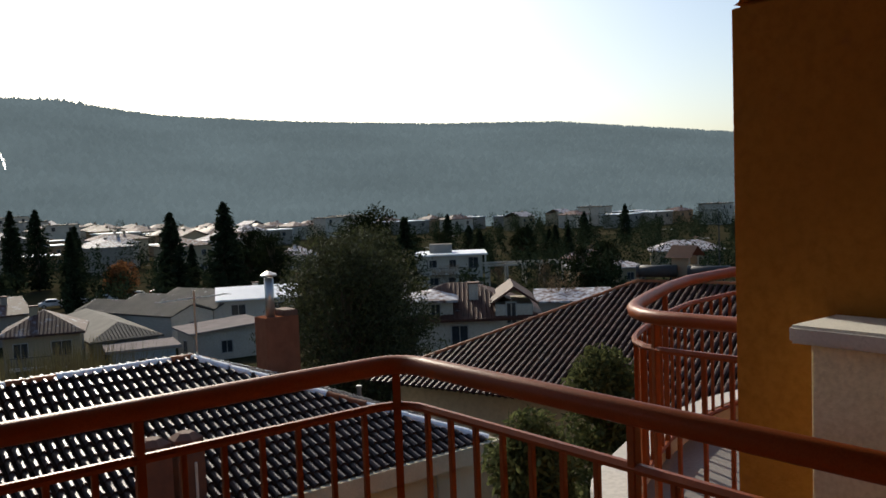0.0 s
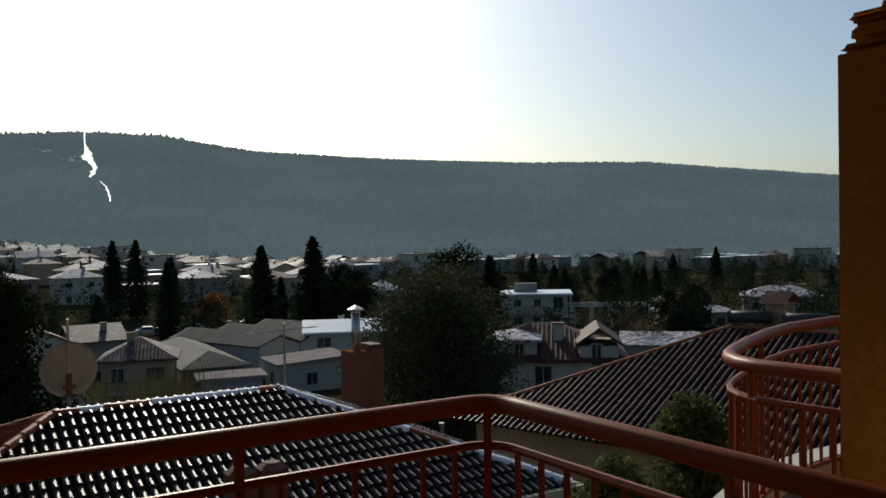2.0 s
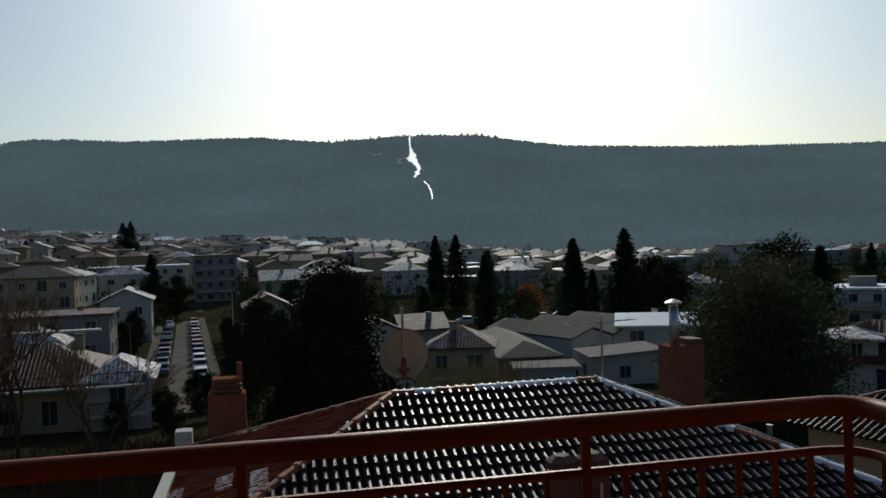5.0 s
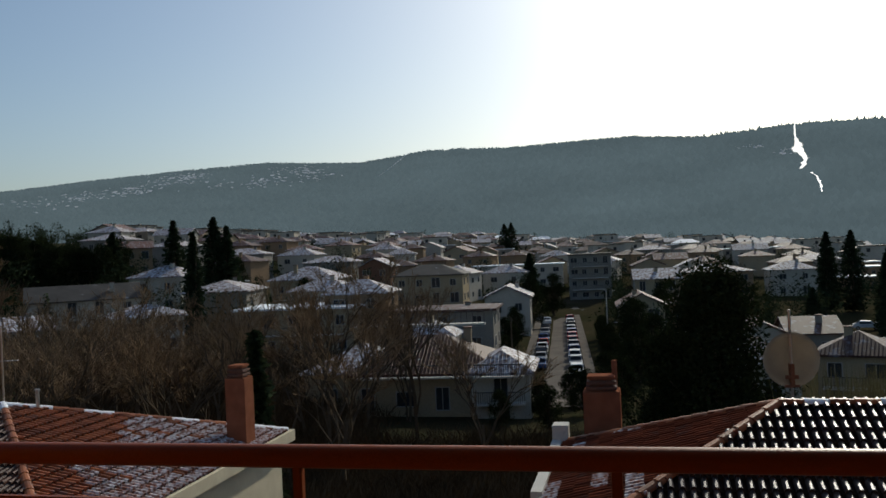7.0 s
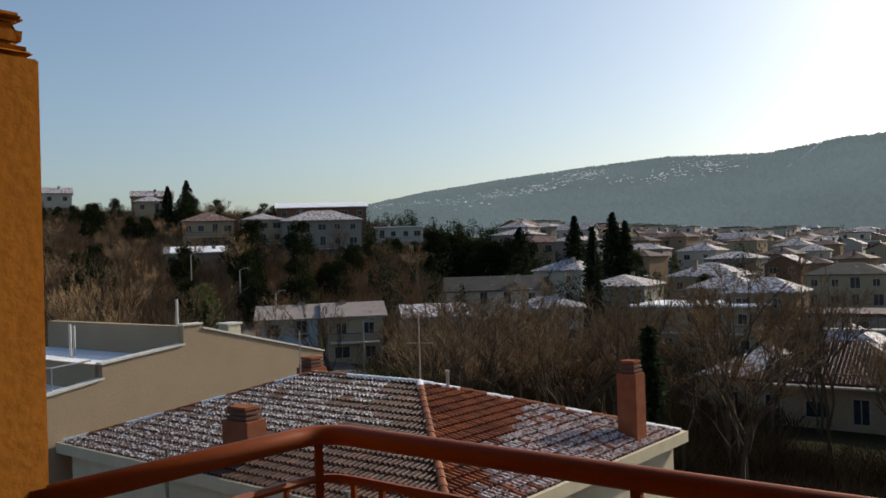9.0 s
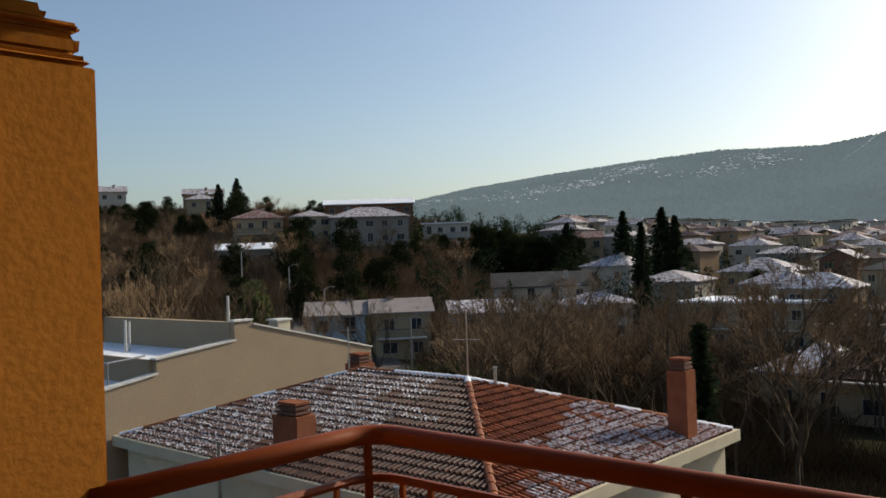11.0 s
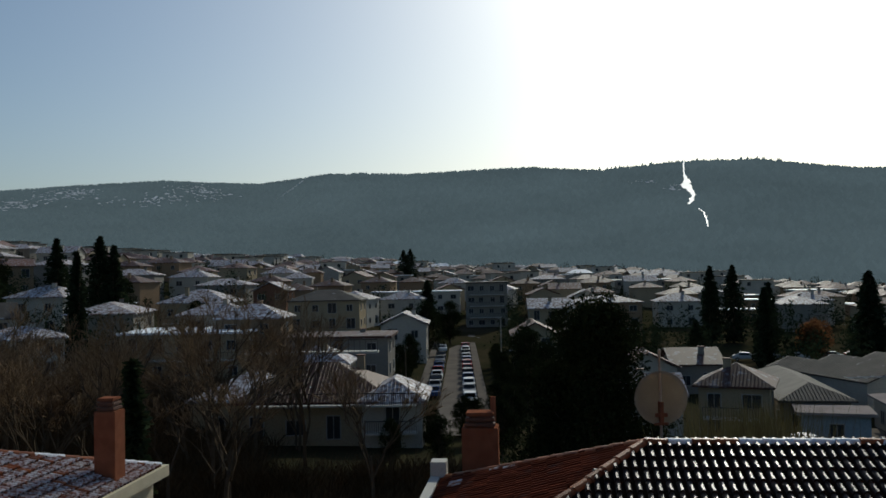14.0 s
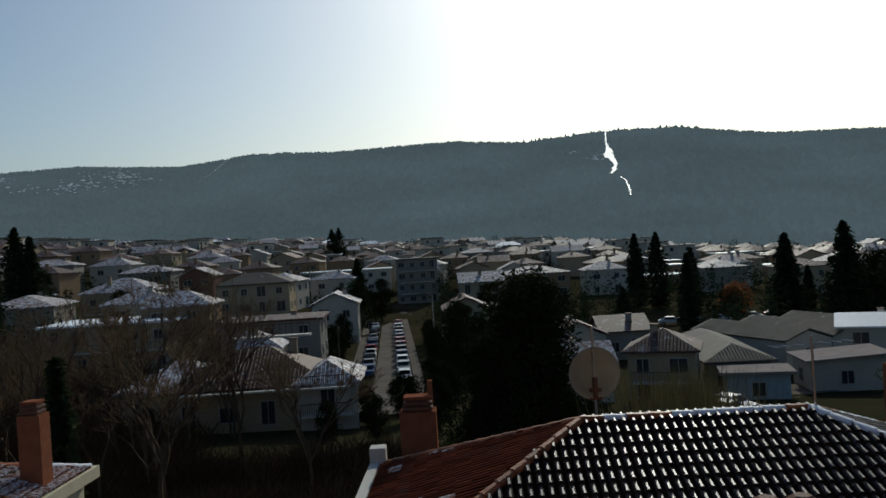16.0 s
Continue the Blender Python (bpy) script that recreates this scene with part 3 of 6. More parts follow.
def hip_house(name, label, x0, x1, y0, y1, ze, zr, wall, pick, pick_cap, single, planes, base=2.0):
    th = thing(name, pose((x0 + x1) / 2, (y0 + y1) / 2, base), label, "house")
    run = (y1 - y0) / 2
    ym = (y0 + y1) / 2
    a, b, c, d = (x0, y0, ze), (x1, y0, ze), (x1, y1, ze), (x0, y1, ze)
    r1, r2 = (x0 + run, ym, zr), (x1 - run, ym, zr)
    inv = th.matrix_world.inverted()
    bm = bmesh.new()
    V = [bm.verts.new(inv @ Vector(p)) for p in (a, b, c, d, r1, r2)]
    for f in ((0, 1, 5, 4), (1, 2, 5), (2, 3, 4, 5), (3, 0, 4), (3, 2, 1, 0)):
        bm.faces.new([V[i] for i in f])
    roof = part("roof", bm, "under", th)
    roof.parent = th
    e = 0.15
    cx, cy = (x0 + x1) / 2, (y0 + y1) / 2
    part("wall", box((x0 + e - cx, y0 + e - cy, 0), (x1 - e - cx, y1 - e - cy, ze - base - 0.02)), wall, th)
    bm = bmesh.new()
    o, hgt = 0.16, 0.26
    for p, q in (((x0 - o, y0 - o), (x1 + o, y0 + 0.02)), ((x0 - o, y1 - 0.02), (x1 + o, y1 + o)), ((x0 - o, y0 + 0.02), (x0 + 0.02, y1 - 0.02)), ((x1 - 0.02, y0 + 0.02), (x1 + o, y1 - 0.02))):
        add_box(bm, (p[0] - cx, p[1] - cy, ze - base - hgt), (q[0] - cx, q[1] - cy, ze - base + 0.03))
    add_box(bm, (x0 - cx, y0 - cy, ze - base - hgt), (x1 - cx, y1 - cy, ze - base - hgt + 0.1))
    part("eave_gutter", bm, "cream", th, "pale concrete eave gutter")
    for k in planes:
        ea, eb, ta, tb = {"near": (a, b, r1, r2), "right": (b, c, r2, r2), "far": (c, d, r2, r1), "left": (d, a, r1, r1)}[k]
        tile_plane(th, ea, eb, ta, tb, pick, single.get(k, 0), seed=len(k))
    for p, q in ((r1, r2), (a, r1), (b, r2), (c, r2), (d, r1)):
        ridge_caps(th, p, q, pick_cap)
    return th


def pick_b(x, y):
    if x + 1.19 < min(y - 11.1, 18.6 - y):
        # left slope: dark red tile with some snow towards the eave
        return "tile_snow" if noise.noise((x * 2, y * 0.6, 3)) > 0.3 and x < 0.3 else "tile_old"
    return "tile_wet"


def pick_c(x, y):
    right = (-9.3 - x) < (y - 12.56) and (-9.3 - x) < (22.5 - y)
    if right:
        # snow keeps to the lower part of the slope, thickest towards the eave and the chimney
        edge = np.interp(y, (12.5, 14.6, 16.1, 19.7, 20.8, 22.5), (-9.2, -9.8, -11.0, -12.1, -11.2, -10.0)) + 0.35 * noise.noise((x * 0.5, y * 2.0, 1))
        return "tile_snow" if x > edge and noise.noise((x * 1.2, y * 3.0, 7)) > -0.35 else "tile"
    # near slope, turned from the sun: its shade is in the darker tile colours
    bare = noise.noise((x * 0.5, y * 1.4, 2)) + max(0, x + 15.2) * 0.45 + max(0, 14.6 - y) * max(0, x + 18.5) * 0.12 - (0.25 if x < -18.5 else 0)
    return "tile_dark" if bare > 0.3 else "tile_frost"


house_b = hip_house("tiled_house", "low house with dark wet clay tile hip roof", -1.19, 10.1, 11.1, 18.6, 11.62, 13.12, "cream",
                    pick_b, lambda x, y: "snow" if x > 2.7 and noise.noise((x, y, 0)) > -0.2 else "tile", {"near": 300}, ("near", "right", "left"))
house_c = hip_house("tiled_house", "cream house with red clay hip roof dusted with snow", -23.4, -9.3, 12.56, 22.5, 11.0, 12.64, "cream",
                    pick_c, lambda x, y: "snow" if noise.noise((x * 0.7, y * 0.7, 5)) > 0.15 else "tile", {"right": 300}, ("near", "right", "left"))

# the raised white end of the parapet along the side eave
bm = box((-1.5, 18.5, 11.2), (-1.16, 18.9, 12.02), 0.015)
add_box(bm, (-1.5, 14.6, 11.2), (-1.3, 18.5, 11.72))
part("parapet", bm, "whitewash", house_b, "white stepped parapet end").matrix_local = house_b.matrix_world.inverted()


def chimney(loc, w, d, h, mat, label, pots=True, sub=()):
    th = thing("chimney", pose(*loc), label, "chimney")
    part("shaft", box((-w / 2, -d / 2, -1.4), (w / 2, d / 2, h), 0.015), mat, th)
    if pots:
        for k in range(3):
            s = 0.42 - 0.02 * k
            part("cowl_slab", box((-w * s, -d * s, h + 0.03 + k * 0.11), (w * s, d * s, h + 0.1 + k * 0.11), 0.012), "clay_dark" if k < 2 else "brick", th)
        part("cowl_core", box((-w * 0.3, -d * 0.3, h - 0.02), (w * 0.3, d * 0.3, h + 0.3)), "clay_dark", th)
    return th


chimney((-9.75, 20.6, 11.4), 0.54, 0.54, 1.42, "brick", "tall reddish rendered chimney with slatted clay cowl")
chimney((-19.4, 18.4, 11.9), 0.66, 0.66, 0.8, "brick", "short reddish rendered chimney with slatted cowl")
cn = chimney((-16.3, 13.4, 10.9), 0.95, 0.6, 1.3, "brick", "wide double-flue clay chimney on the roof edge")
chimney((-0.44, 19.0, 11.2), 0.78, 0.6, 1.5, "brick", "dark red rendered chimney with round clay cowl")
f1 = thing("flue_pipe", pose(-0.16, 19.1, 12.7), "short copper-coloured metal flue pipe", "flue")
part("pipe", tube([(0, 0, -0.2), (0, 0, 0.62)], 0.06, 10), "brick", f1)
cb = chimney((9.9, 18.45, 11.6), 0.86, 0.6, 1.6, "brick", "broad brick-red chimney beside a steel flue", pots=False)
part("cowl_slab", box((0.05, -0.3, 1.6), (0.42, 0.3, 1.74), 0.02), "clay_dark", cb)
f2 = thing("flue_pipe", pose(9.72, 18.4, 13.1), "shiny steel flue pipe with conical cap", "flue")
part("pipe", tube([(0, 0, 0), (0, 0, 1.02)], 0.11, 14), "steel", f2, smooth=True)
part("cap", tube([(0, 0, 1.06), (0, 0, 1.1), (0, 0, 1.18)], [0.2, 0.2, 0.02], 14), "steel", f2)
for dx in (-0.22, 0.24):
    tw = thing("chimney", pose(4.7 + dx, 11.55, 11.4), "clay chimney pot stack with a flat cowl by the eave", "chimney", "twin chimneys")
    part("shaft", box((-0.19, -0.19, -1.2), (0.19, 0.19, 1.1), 0.01), "clay_dark", tw)
    part("cowl", tube([(0, 0, 1.16), (0, 0, 1.26), (0, 0, 1.34)], [0.24, 0.24, 0.12], 6), "clay_dark", tw)
pv = thing("vent_pipe", pose(4.97, 11.3, 11.4), "pale plastic vent pipe by the chimneys", "pipe")
part("pipe", tube([(0, 0, -1), (0, 0, 0.95)], 0.02, 8), "whitewash", pv)
for x, y, z, h, lab in ((-13.7, 18.0, 12.5, 0.42, "short white vent pipe on the roof"), (-17.9, 12.3, 10.6, 0.9, "white vent pipe at the eave"), (-11.7, 12.3, 10.6, 0.75, "white vent pipe at the eave"), (9.0, 11.2, 11.2, 0.45, "grey vent pipe at the eave"), (10.15, 15.3, 11.5, 0.4, "capped grey vent pipe by the roof edge")):
    v = thing("vent_pipe", pose(x, y, z), lab, "pipe")
    part("pipe", tube([(0, 0, -0.5), (0, 0, h)], 0.045, 8), "steel", v)
    part("cap", tube([(0, 0, h), (0, 0, h + 0.05)], 0.065, 8), "steel", v)


def antenna(x, y, z, h, arms, label):
    th = thing("antenna", pose(x, y, z), label, "antenna")
    part("mast", tube([(0, 0, -0.4), (0, 0, h)], 0.022, 6), "steel", th)
    for k, (zz, w, rz) in enumerate(arms):
        bm = bmesh.new()
        dx, dy = math.cos(rz) * w, math.sin(rz) * w
        add_tube(bm, [(-dx, -dy, zz), (dx, dy, zz)], 0.01, 5)
        for q in range(7):
            s = -1 + q / 3
            add_tube(bm, [(dx * s + dy * 0.2, dy * s - dx * 0.2, zz), (dx * s - dy * 0.2, dy * s + dx * 0.2, zz)], 0.006, 4)
        part("element", bm, "steel", th)


antenna(-14.3, 17.6, 12.6, 1.9, ((1.1, 0.35, 0.4),), "thin rusty television antenna on the ridge")
antenna(-19.0, 17.6, 12.6, 1.3, ((1.2, 0.25, 0.8),), "thin television antenna beside the chimney")
antenna(6.5, 14.9, 13.1, 1.25, ((1.12, 0.7, 0.2),), "television antenna mast on the ridge end")
sd = thing("satellite_dish", pose(3.32, 18.3, 12.53, 0, 0, 8) @ Matrix.Scale(1.2, 4), "beige satellite dish seen from behind on a pole", "satellite dish")
part("pole", tube([(0, 0, -0.9), (0, 0, 1.55)], 0.025, 8), "steel", sd)
bm = bmesh.new()
prev = None
for k in range(6):
    rr = 0.46 * k / 5
    ring = [bm.verts.new((rr * math.cos(a), 0.12 - 0.16 * (k / 5) ** 2 + 0.12 * 0, 0.72 + rr * math.sin(a))) for a in (2 * math.pi * i / 28 for i in range(28))] if k else [bm.verts.new((0, 0.12, 0.72))]
    if prev:
        for i in range(28):
            j = (i + 1) % 28
            bm.faces.new((prev[0], ring[i], ring[j]) if len(prev) == 1 else (prev[i], ring[i], ring[j], prev[j]))
    prev = ring
bmesh.ops.solidify(bm, geom=bm.faces[:], thickness=0.01)
part("reflector", bm, "dish", sd, smooth=True)
bm = box((-0.1, -0.06, 0.4), (0.1, 0.0, 0.46))
add_box(bm, (-0.03, -0.08, 0.3), (0.03, 0.05, 0.65))
add_box(bm, (-0.12, -0.05, 0.26), (0.12, 0.0, 0.3))
part("bracket", bm, "brick", sd)

# the ribbed roof beside the curved balcony
U, W = Vector((0.956, 0.292, 0)), Vector((0.292, -0.956, 0))
top = Vector((21.4, 17.0, 13.0))
RUN, SL = 6.0, 0.4
house_d = thing("tiled_house", pose(21.4, 17.0, 3, 0, 0, -73), "house with a dark ribbed clay tile hip roof", "house")
eave_far = top - U * RUN - W * RUN - Vector((0, 0, RUN * SL))
eave_near = top - U * RUN + W * 16 - Vector((0, 0, RUN * SL))
top_near = top + W * 13
TW, TL, LIP = 0.2, 0.36, 0.01
TILE = {k: tile_mesh(k) for k in ("tile_rib",)}
tile_plane(house_d, eave_far, eave_near, top, top_near, lambda x, y: "tile_rib", 0, 7)
inv = house_d.matrix_world.inverted()
bm = bmesh.new()
back = [top + U * RUN - W * RUN - Vector((0, 0, RUN * SL)), top + U * RUN + W * 16 - Vector((0, 0, RUN * SL))]
V = [bm.verts.new(inv @ p) for p in (eave_far, eave_near, top_near, top, back[0], back[1])]
for f in ((0, 1, 2, 3), (3, 2, 5, 4), (0, 3, 4), (1, 5, 2)):
    bm.faces.new([V[i] for i in f])
part("roof", bm, "under", house_d)
bm = bmesh.new()
V = [inv @ (p + q * 0.6) for p, q in ((eave_far, U + W), (eave_near, U - W), (back[1], -U - W), (back[0], W - U))]
add_prism(bm, [(p.x, p.y) for p in V], 0, V[0].z - 0.05)
part("wall", bm, "w_cream", house_d)
ridge_caps(house_d, eave_far, top, lambda x, y: "tile")
ridge_caps(house_d, top, top_near, lambda x, y: "tile")
for dv, lab in ((0.55, "black"), (2.15, "dark")):
    p = top + W * dv + U * 0.25
    sb = thing("solar_boiler", Matrix.Translation(p) @ pose(0, 0, 0.05, 0, 0, -60), "dark cylindrical solar water tank on the ridge", "water tank", "solar boilers")
    part("tank", tube([(-0.6, 0, 0.3), (-0.58, 0, 0.3), (0.58, 0, 0.3), (0.6, 0, 0.3)], [0.13, 0.19, 0.19, 0.13], 16), "dark_metal", sb, smooth=True)
    part("end_cap", tube([(-0.62, 0, 0.3), (-0.52, 0, 0.3)], 0.2, 16), "dark_metal", sb)
    for s in (-0.4, 0.4):
        part("leg", box((s - 0.02, -0.15, -0.3), (s + 0.02, 0.15, 0.12)), "dark_metal", sb)
p = top + W * 1.2 + U * 0.9
dc = thing("chimney", Matrix.Translation(p) @ pose(0, 0, -0.2, 0, 0, 10), "beige chimney with a small tiled gable roof", "chimney")
part("shaft", box((-0.35, -0.3, -0.6), (0.35, 0.3, 0.7), 0.01), "beige", dc)
for s in (-0.3, 0.3):
    part("pillar", box((s - 0.05, -0.28, 0.7), (s + 0.05, 0.28, 0.95)), "beige", dc)
bm = bmesh.new()
for s in (-1, 1):
    v = [bm.verts.new(q) for q in ((0, -0.42, 1.3), (0, 0.42, 1.3), (s * 0.52, 0.42, 0.95), (s * 0.52, -0.42, 0.95))]
    bm.faces.new(v)
bmesh.ops.solidify(bm, geom=bm.faces[:], thickness=0.07)
part("cowl_roof", bm, "tile_dark", dc, "small clay tile gable")

# the beige stepped building
bx = -23.62
hb = thing("stepped_building", pose(bx, 17, 2), "beige rendered building with stepped parapet and snowy terraces", "building")
prof = [(12.2, 0), (12.2, 12.34), (13.9, 12.62), (13.9, 13.06), (16.72, 13.38), (16.72, 14.0), (17.4, 14.0), (17.5, 13.86), (22.8, 12.56), (22.8, 0)]
bm = bmesh.new()
lo = [bm.verts.new((0, y - 17, z - 2)) for y, z in prof]
hi = [bm.verts.new((-0.25, y - 17, z - 2)) for y, z in prof]
bm.faces.new(lo)
bm.faces.new(hi)
for i in range(len(prof)):
    j = (i + 1) % len(prof)
    bm.faces.new((lo[i], lo[j], hi[j], hi[i]))
part("side_wall", bm, "beige", hb)
bm = bmesh.new()
for (ya, za), (yb, zb) in zip(prof[1:-2], prof[2:-1]):
    if abs(yb - ya) > 0.3:
        v = [(x, y - 17, z - 2 + dz) for y, z in ((ya - 0.04, za), (yb + 0.04, zb)) for x in (0.05, -0.3) for dz in (0, 0.06)]
        V = [bm.verts.new(q) for q in v]
        for f in ((0, 1, 3, 2), (4, 6, 7, 5), (0, 4, 5, 1), (2, 3, 7, 6), (0, 2, 6, 4), (1, 5, 7, 3)):
            bm.faces.new([V[i] for i in f])
part("coping", bm, "marble", hb, "pale stone coping")
part("terrace", box((-9, -4.6, 9.6), (-0.25, -3.2, 10.27)), "snow", hb, "snow-covered terrace floor")
part("upper_terrace", box((-9, -3.1, 10.1), (-0.25, -0.3, 10.98)), "snow", hb, "snow-covered upper terrace")
part("back_wall", box((-9, -0.3, 5), (-0.25, 0.0, 11.98)), "beige", hb)
part("step_wall", box((-9, -3.2, 5), (-0.25, -3.1, 11.06)), "beige", hb)
part("outer_wall", box((-9.3, -4.8, 0), (-9, 5.8, 10.9)), "beige", hb)
part("front_wall", box((-9, -4.8, 0), (-0.25, -4.6, 10.3)), "beige", hb)
bm = bmesh.new()
V = [bm.verts.new(q) for q in ((-0.25, 0, 11.75), (-0.25, 5.8, 10.4), (-9, 5.8, 10.4), (-9, 0, 11.75))]
bm.faces.new(V)
bmesh.ops.solidify(bm, geom=bm.faces[:], thickness=0.15)
part("roof", bm, "r_grey", hb)
part("chimney_block", box((-1.05, 1.85, 11.0), (-0.5, 2.4, 11.85), 0.02), "cream", hb)
part("chimney_cap", box((-1.1, 1.8, 11.85), (-0.45, 2.45, 11.91)), "marble", hb)
for x, y, z, h in ((-0.6, -0.1, 12.0, 0.85), (-4.0, -2.0, 10.6, 1.5), (-4.5, -1.6, 10.6, 1.4)):
    part("vent_pipe", tube([(x, y, z), (x, y, z + h)], 0.05, 8), "whitewash", hb)
part("handrail", tube([(-3, -4.7, 11.0), (-0.3, -4.5, 11.1), (-0.3, -3.3, 11.2)], 0.03, 6), "steel", hb)
for x, y in ((-0.3, -4.5), (-3, -4.7)):
    part("handrail_post", tube([(x, y, 10.0), (x, y, 11.1)], 0.03, 6), "steel", hb)
# ---- the street and the town ----
def strip(name, pts, w, mat, lift, label, kind="structure"):
    v, f = [], []
    for i, (x, y) in enumerate(pts):
        a, b = Vector(pts[max(i - 1, 0)]), Vector(pts[min(i + 1, len(pts) - 1)])
        d = (b - a).normalized()
        n = Vector((-d.y, d.x))
        for s in (-w / 2, w / 2):
            px, py = x + n.x * s, y + n.y * s
            for dz in (lift, -0.6):
                v.append((px, py, ground(x, y) + dz))
    for i in range(len(pts) - 1):
        a, b = 4 * i, 4 * i + 4
        f += [(a, a + 2, b + 2, b), (a, b, b + 1, a + 1), (a + 2, a + 3, b + 3, b + 2)]
    return tagged(new(name, raw(name, v, f, mat)), label, name.split("_")[0], kind=kind)


def street_x(y):
    return -9.2 - (y - 100) * 0.088


st = [(street_x(y), y) for y in range(80, 215, 5)]
strip("road", st, 6.6, "asphalt", 0.1, "dry grey asphalt side street")
for s in (-4.0, 4.0):
    strip("pavement_1" if s < 0 else "pavement_2", [(x + s, y) for x, y in st], 1.2, "asphalt", 0.26, "grey concrete pavement along the street")
strip("road_hill", [(-58 - i * 4, 62 + i * 1.2) for i in range(20)], 6, "asphalt", 0.15, "grey road across the slope")
strip("road_yard", [(30 + i * 3, 84 + i * 0.9) for i in range(8)], 5, "asphalt", 0.12, "pale yard between the sheds")

UNIT_PANE = mesh_of("pane", box((-0.5, -0.02, -0.5), (0.5, 0.02, 0.5)), "glass")
WIN = {}


def window_mesh(w, h):
    k = (round(w, 1), round(h, 1))
    if k not in WIN:
        bm = bmesh.new()
        t = 0.09
        for a, b in (((-w / 2 - t, -h / 2 - t), (w / 2 + t, -h / 2)), ((-w / 2 - t, h / 2), (w / 2 + t, h / 2 + t)), ((-w / 2 - t, -h / 2), (-w / 2, h / 2)), ((w / 2, -h / 2), (w / 2 + t, h / 2)), ((-0.03, -h / 2), (0.03, h / 2))):
            add_box(bm, (a[0], -0.08, a[1]), (b[0], 0.04, b[1]))
        WIN[k] = mesh_of("window", bm, "frame")
    return WIN[k]


def add_window(th, m, w=1.1, h=1.2):
    ob = put("window", window_mesh(w, h), th, m)
    p = put("pane", UNIT_PANE, ob, Matrix.Diagonal((w, 1, h, 1)))
    return ob


def roof_mesh(kind, w, d, rise, over, thick=0.18):
    bm = bmesh.new()
    x, y = w / 2 + over, d / 2 + over
    if kind == "flat":
        add_box(bm, (-x, -y, 0), (x, y, 0.28))
        return bm
    if kind == "hip":
        run = min(x, y)
        rx, ry = max(x - run, 0.02), max(y - run, 0.02)
        lo = [bm.verts.new(p) for p in ((-x, -y, 0), (x, -y, 0), (x, y, 0), (-x, y, 0))]
        ed = [bm.verts.new((v.co.x, v.co.y, thick)) for v in lo]
        bm.faces.new(lo)
        for i in range(4):
            bm.faces.new((lo[i], lo[(i + 1) % 4], ed[(i + 1) % 4], ed[i]))
        if x >= y:
            a, b = bm.verts.new((-rx, 0, rise)), bm.verts.new((rx, 0, rise))
            for f in ((ed[0], ed[1], b, a), (ed[1], ed[2], b), (ed[2], ed[3], a, b), (ed[3], ed[0], a)):
                bm.faces.new(f)
        else:
            a, b = bm.verts.new((0, -ry, rise)), bm.verts.new((0, ry, rise))
            for f in ((ed[0], ed[1], a), (ed[1], ed[2], b, a), (ed[2], ed[3], b), (ed[3], ed[0], a, b)):
                bm.faces.new(f)
        return bm
    if kind == "gable_x":      # ridge along x
        sec = [(-y, 0), (0, rise), (y, 0), (y, thick), (0, rise + thick), (-y, thick)]
        ring = [[bm.verts.new((s * x, q, z)) for q, z in sec] for s in (-1, 1)]
    elif kind == "gable_y":
        sec = [(-x, 0), (0, rise), (x, 0), (x, thick), (0, rise + thick), (-x, thick)]
        ring = [[bm.verts.new((q, s * y, z)) for q, z in sec] for s in (-1, 1)]
    else:                      # mono: falls towards -x
        sec = [(-x, 0), (x, rise), (x, rise + thick), (-x, thick)]
        ring = [[bm.verts.new((q, s * y, z)) for q, z in sec] for s in (-1, 1)]
    n = len(sec)
    for i in range(n):
        j = (i + 1) % n
        bm.faces.new((ring[0][i], ring[0][j], ring[1][j], ring[1][i]))
    if n == 4:
        bm.faces.new(ring[0])
        bm.faces.new(ring[1])
    else:
        for rg in ring:
            bm.faces.new((rg[0], rg[1], rg[4], rg[5]))
            bm.faces.new((rg[1], rg[2], rg[3], rg[4]))
    return bm


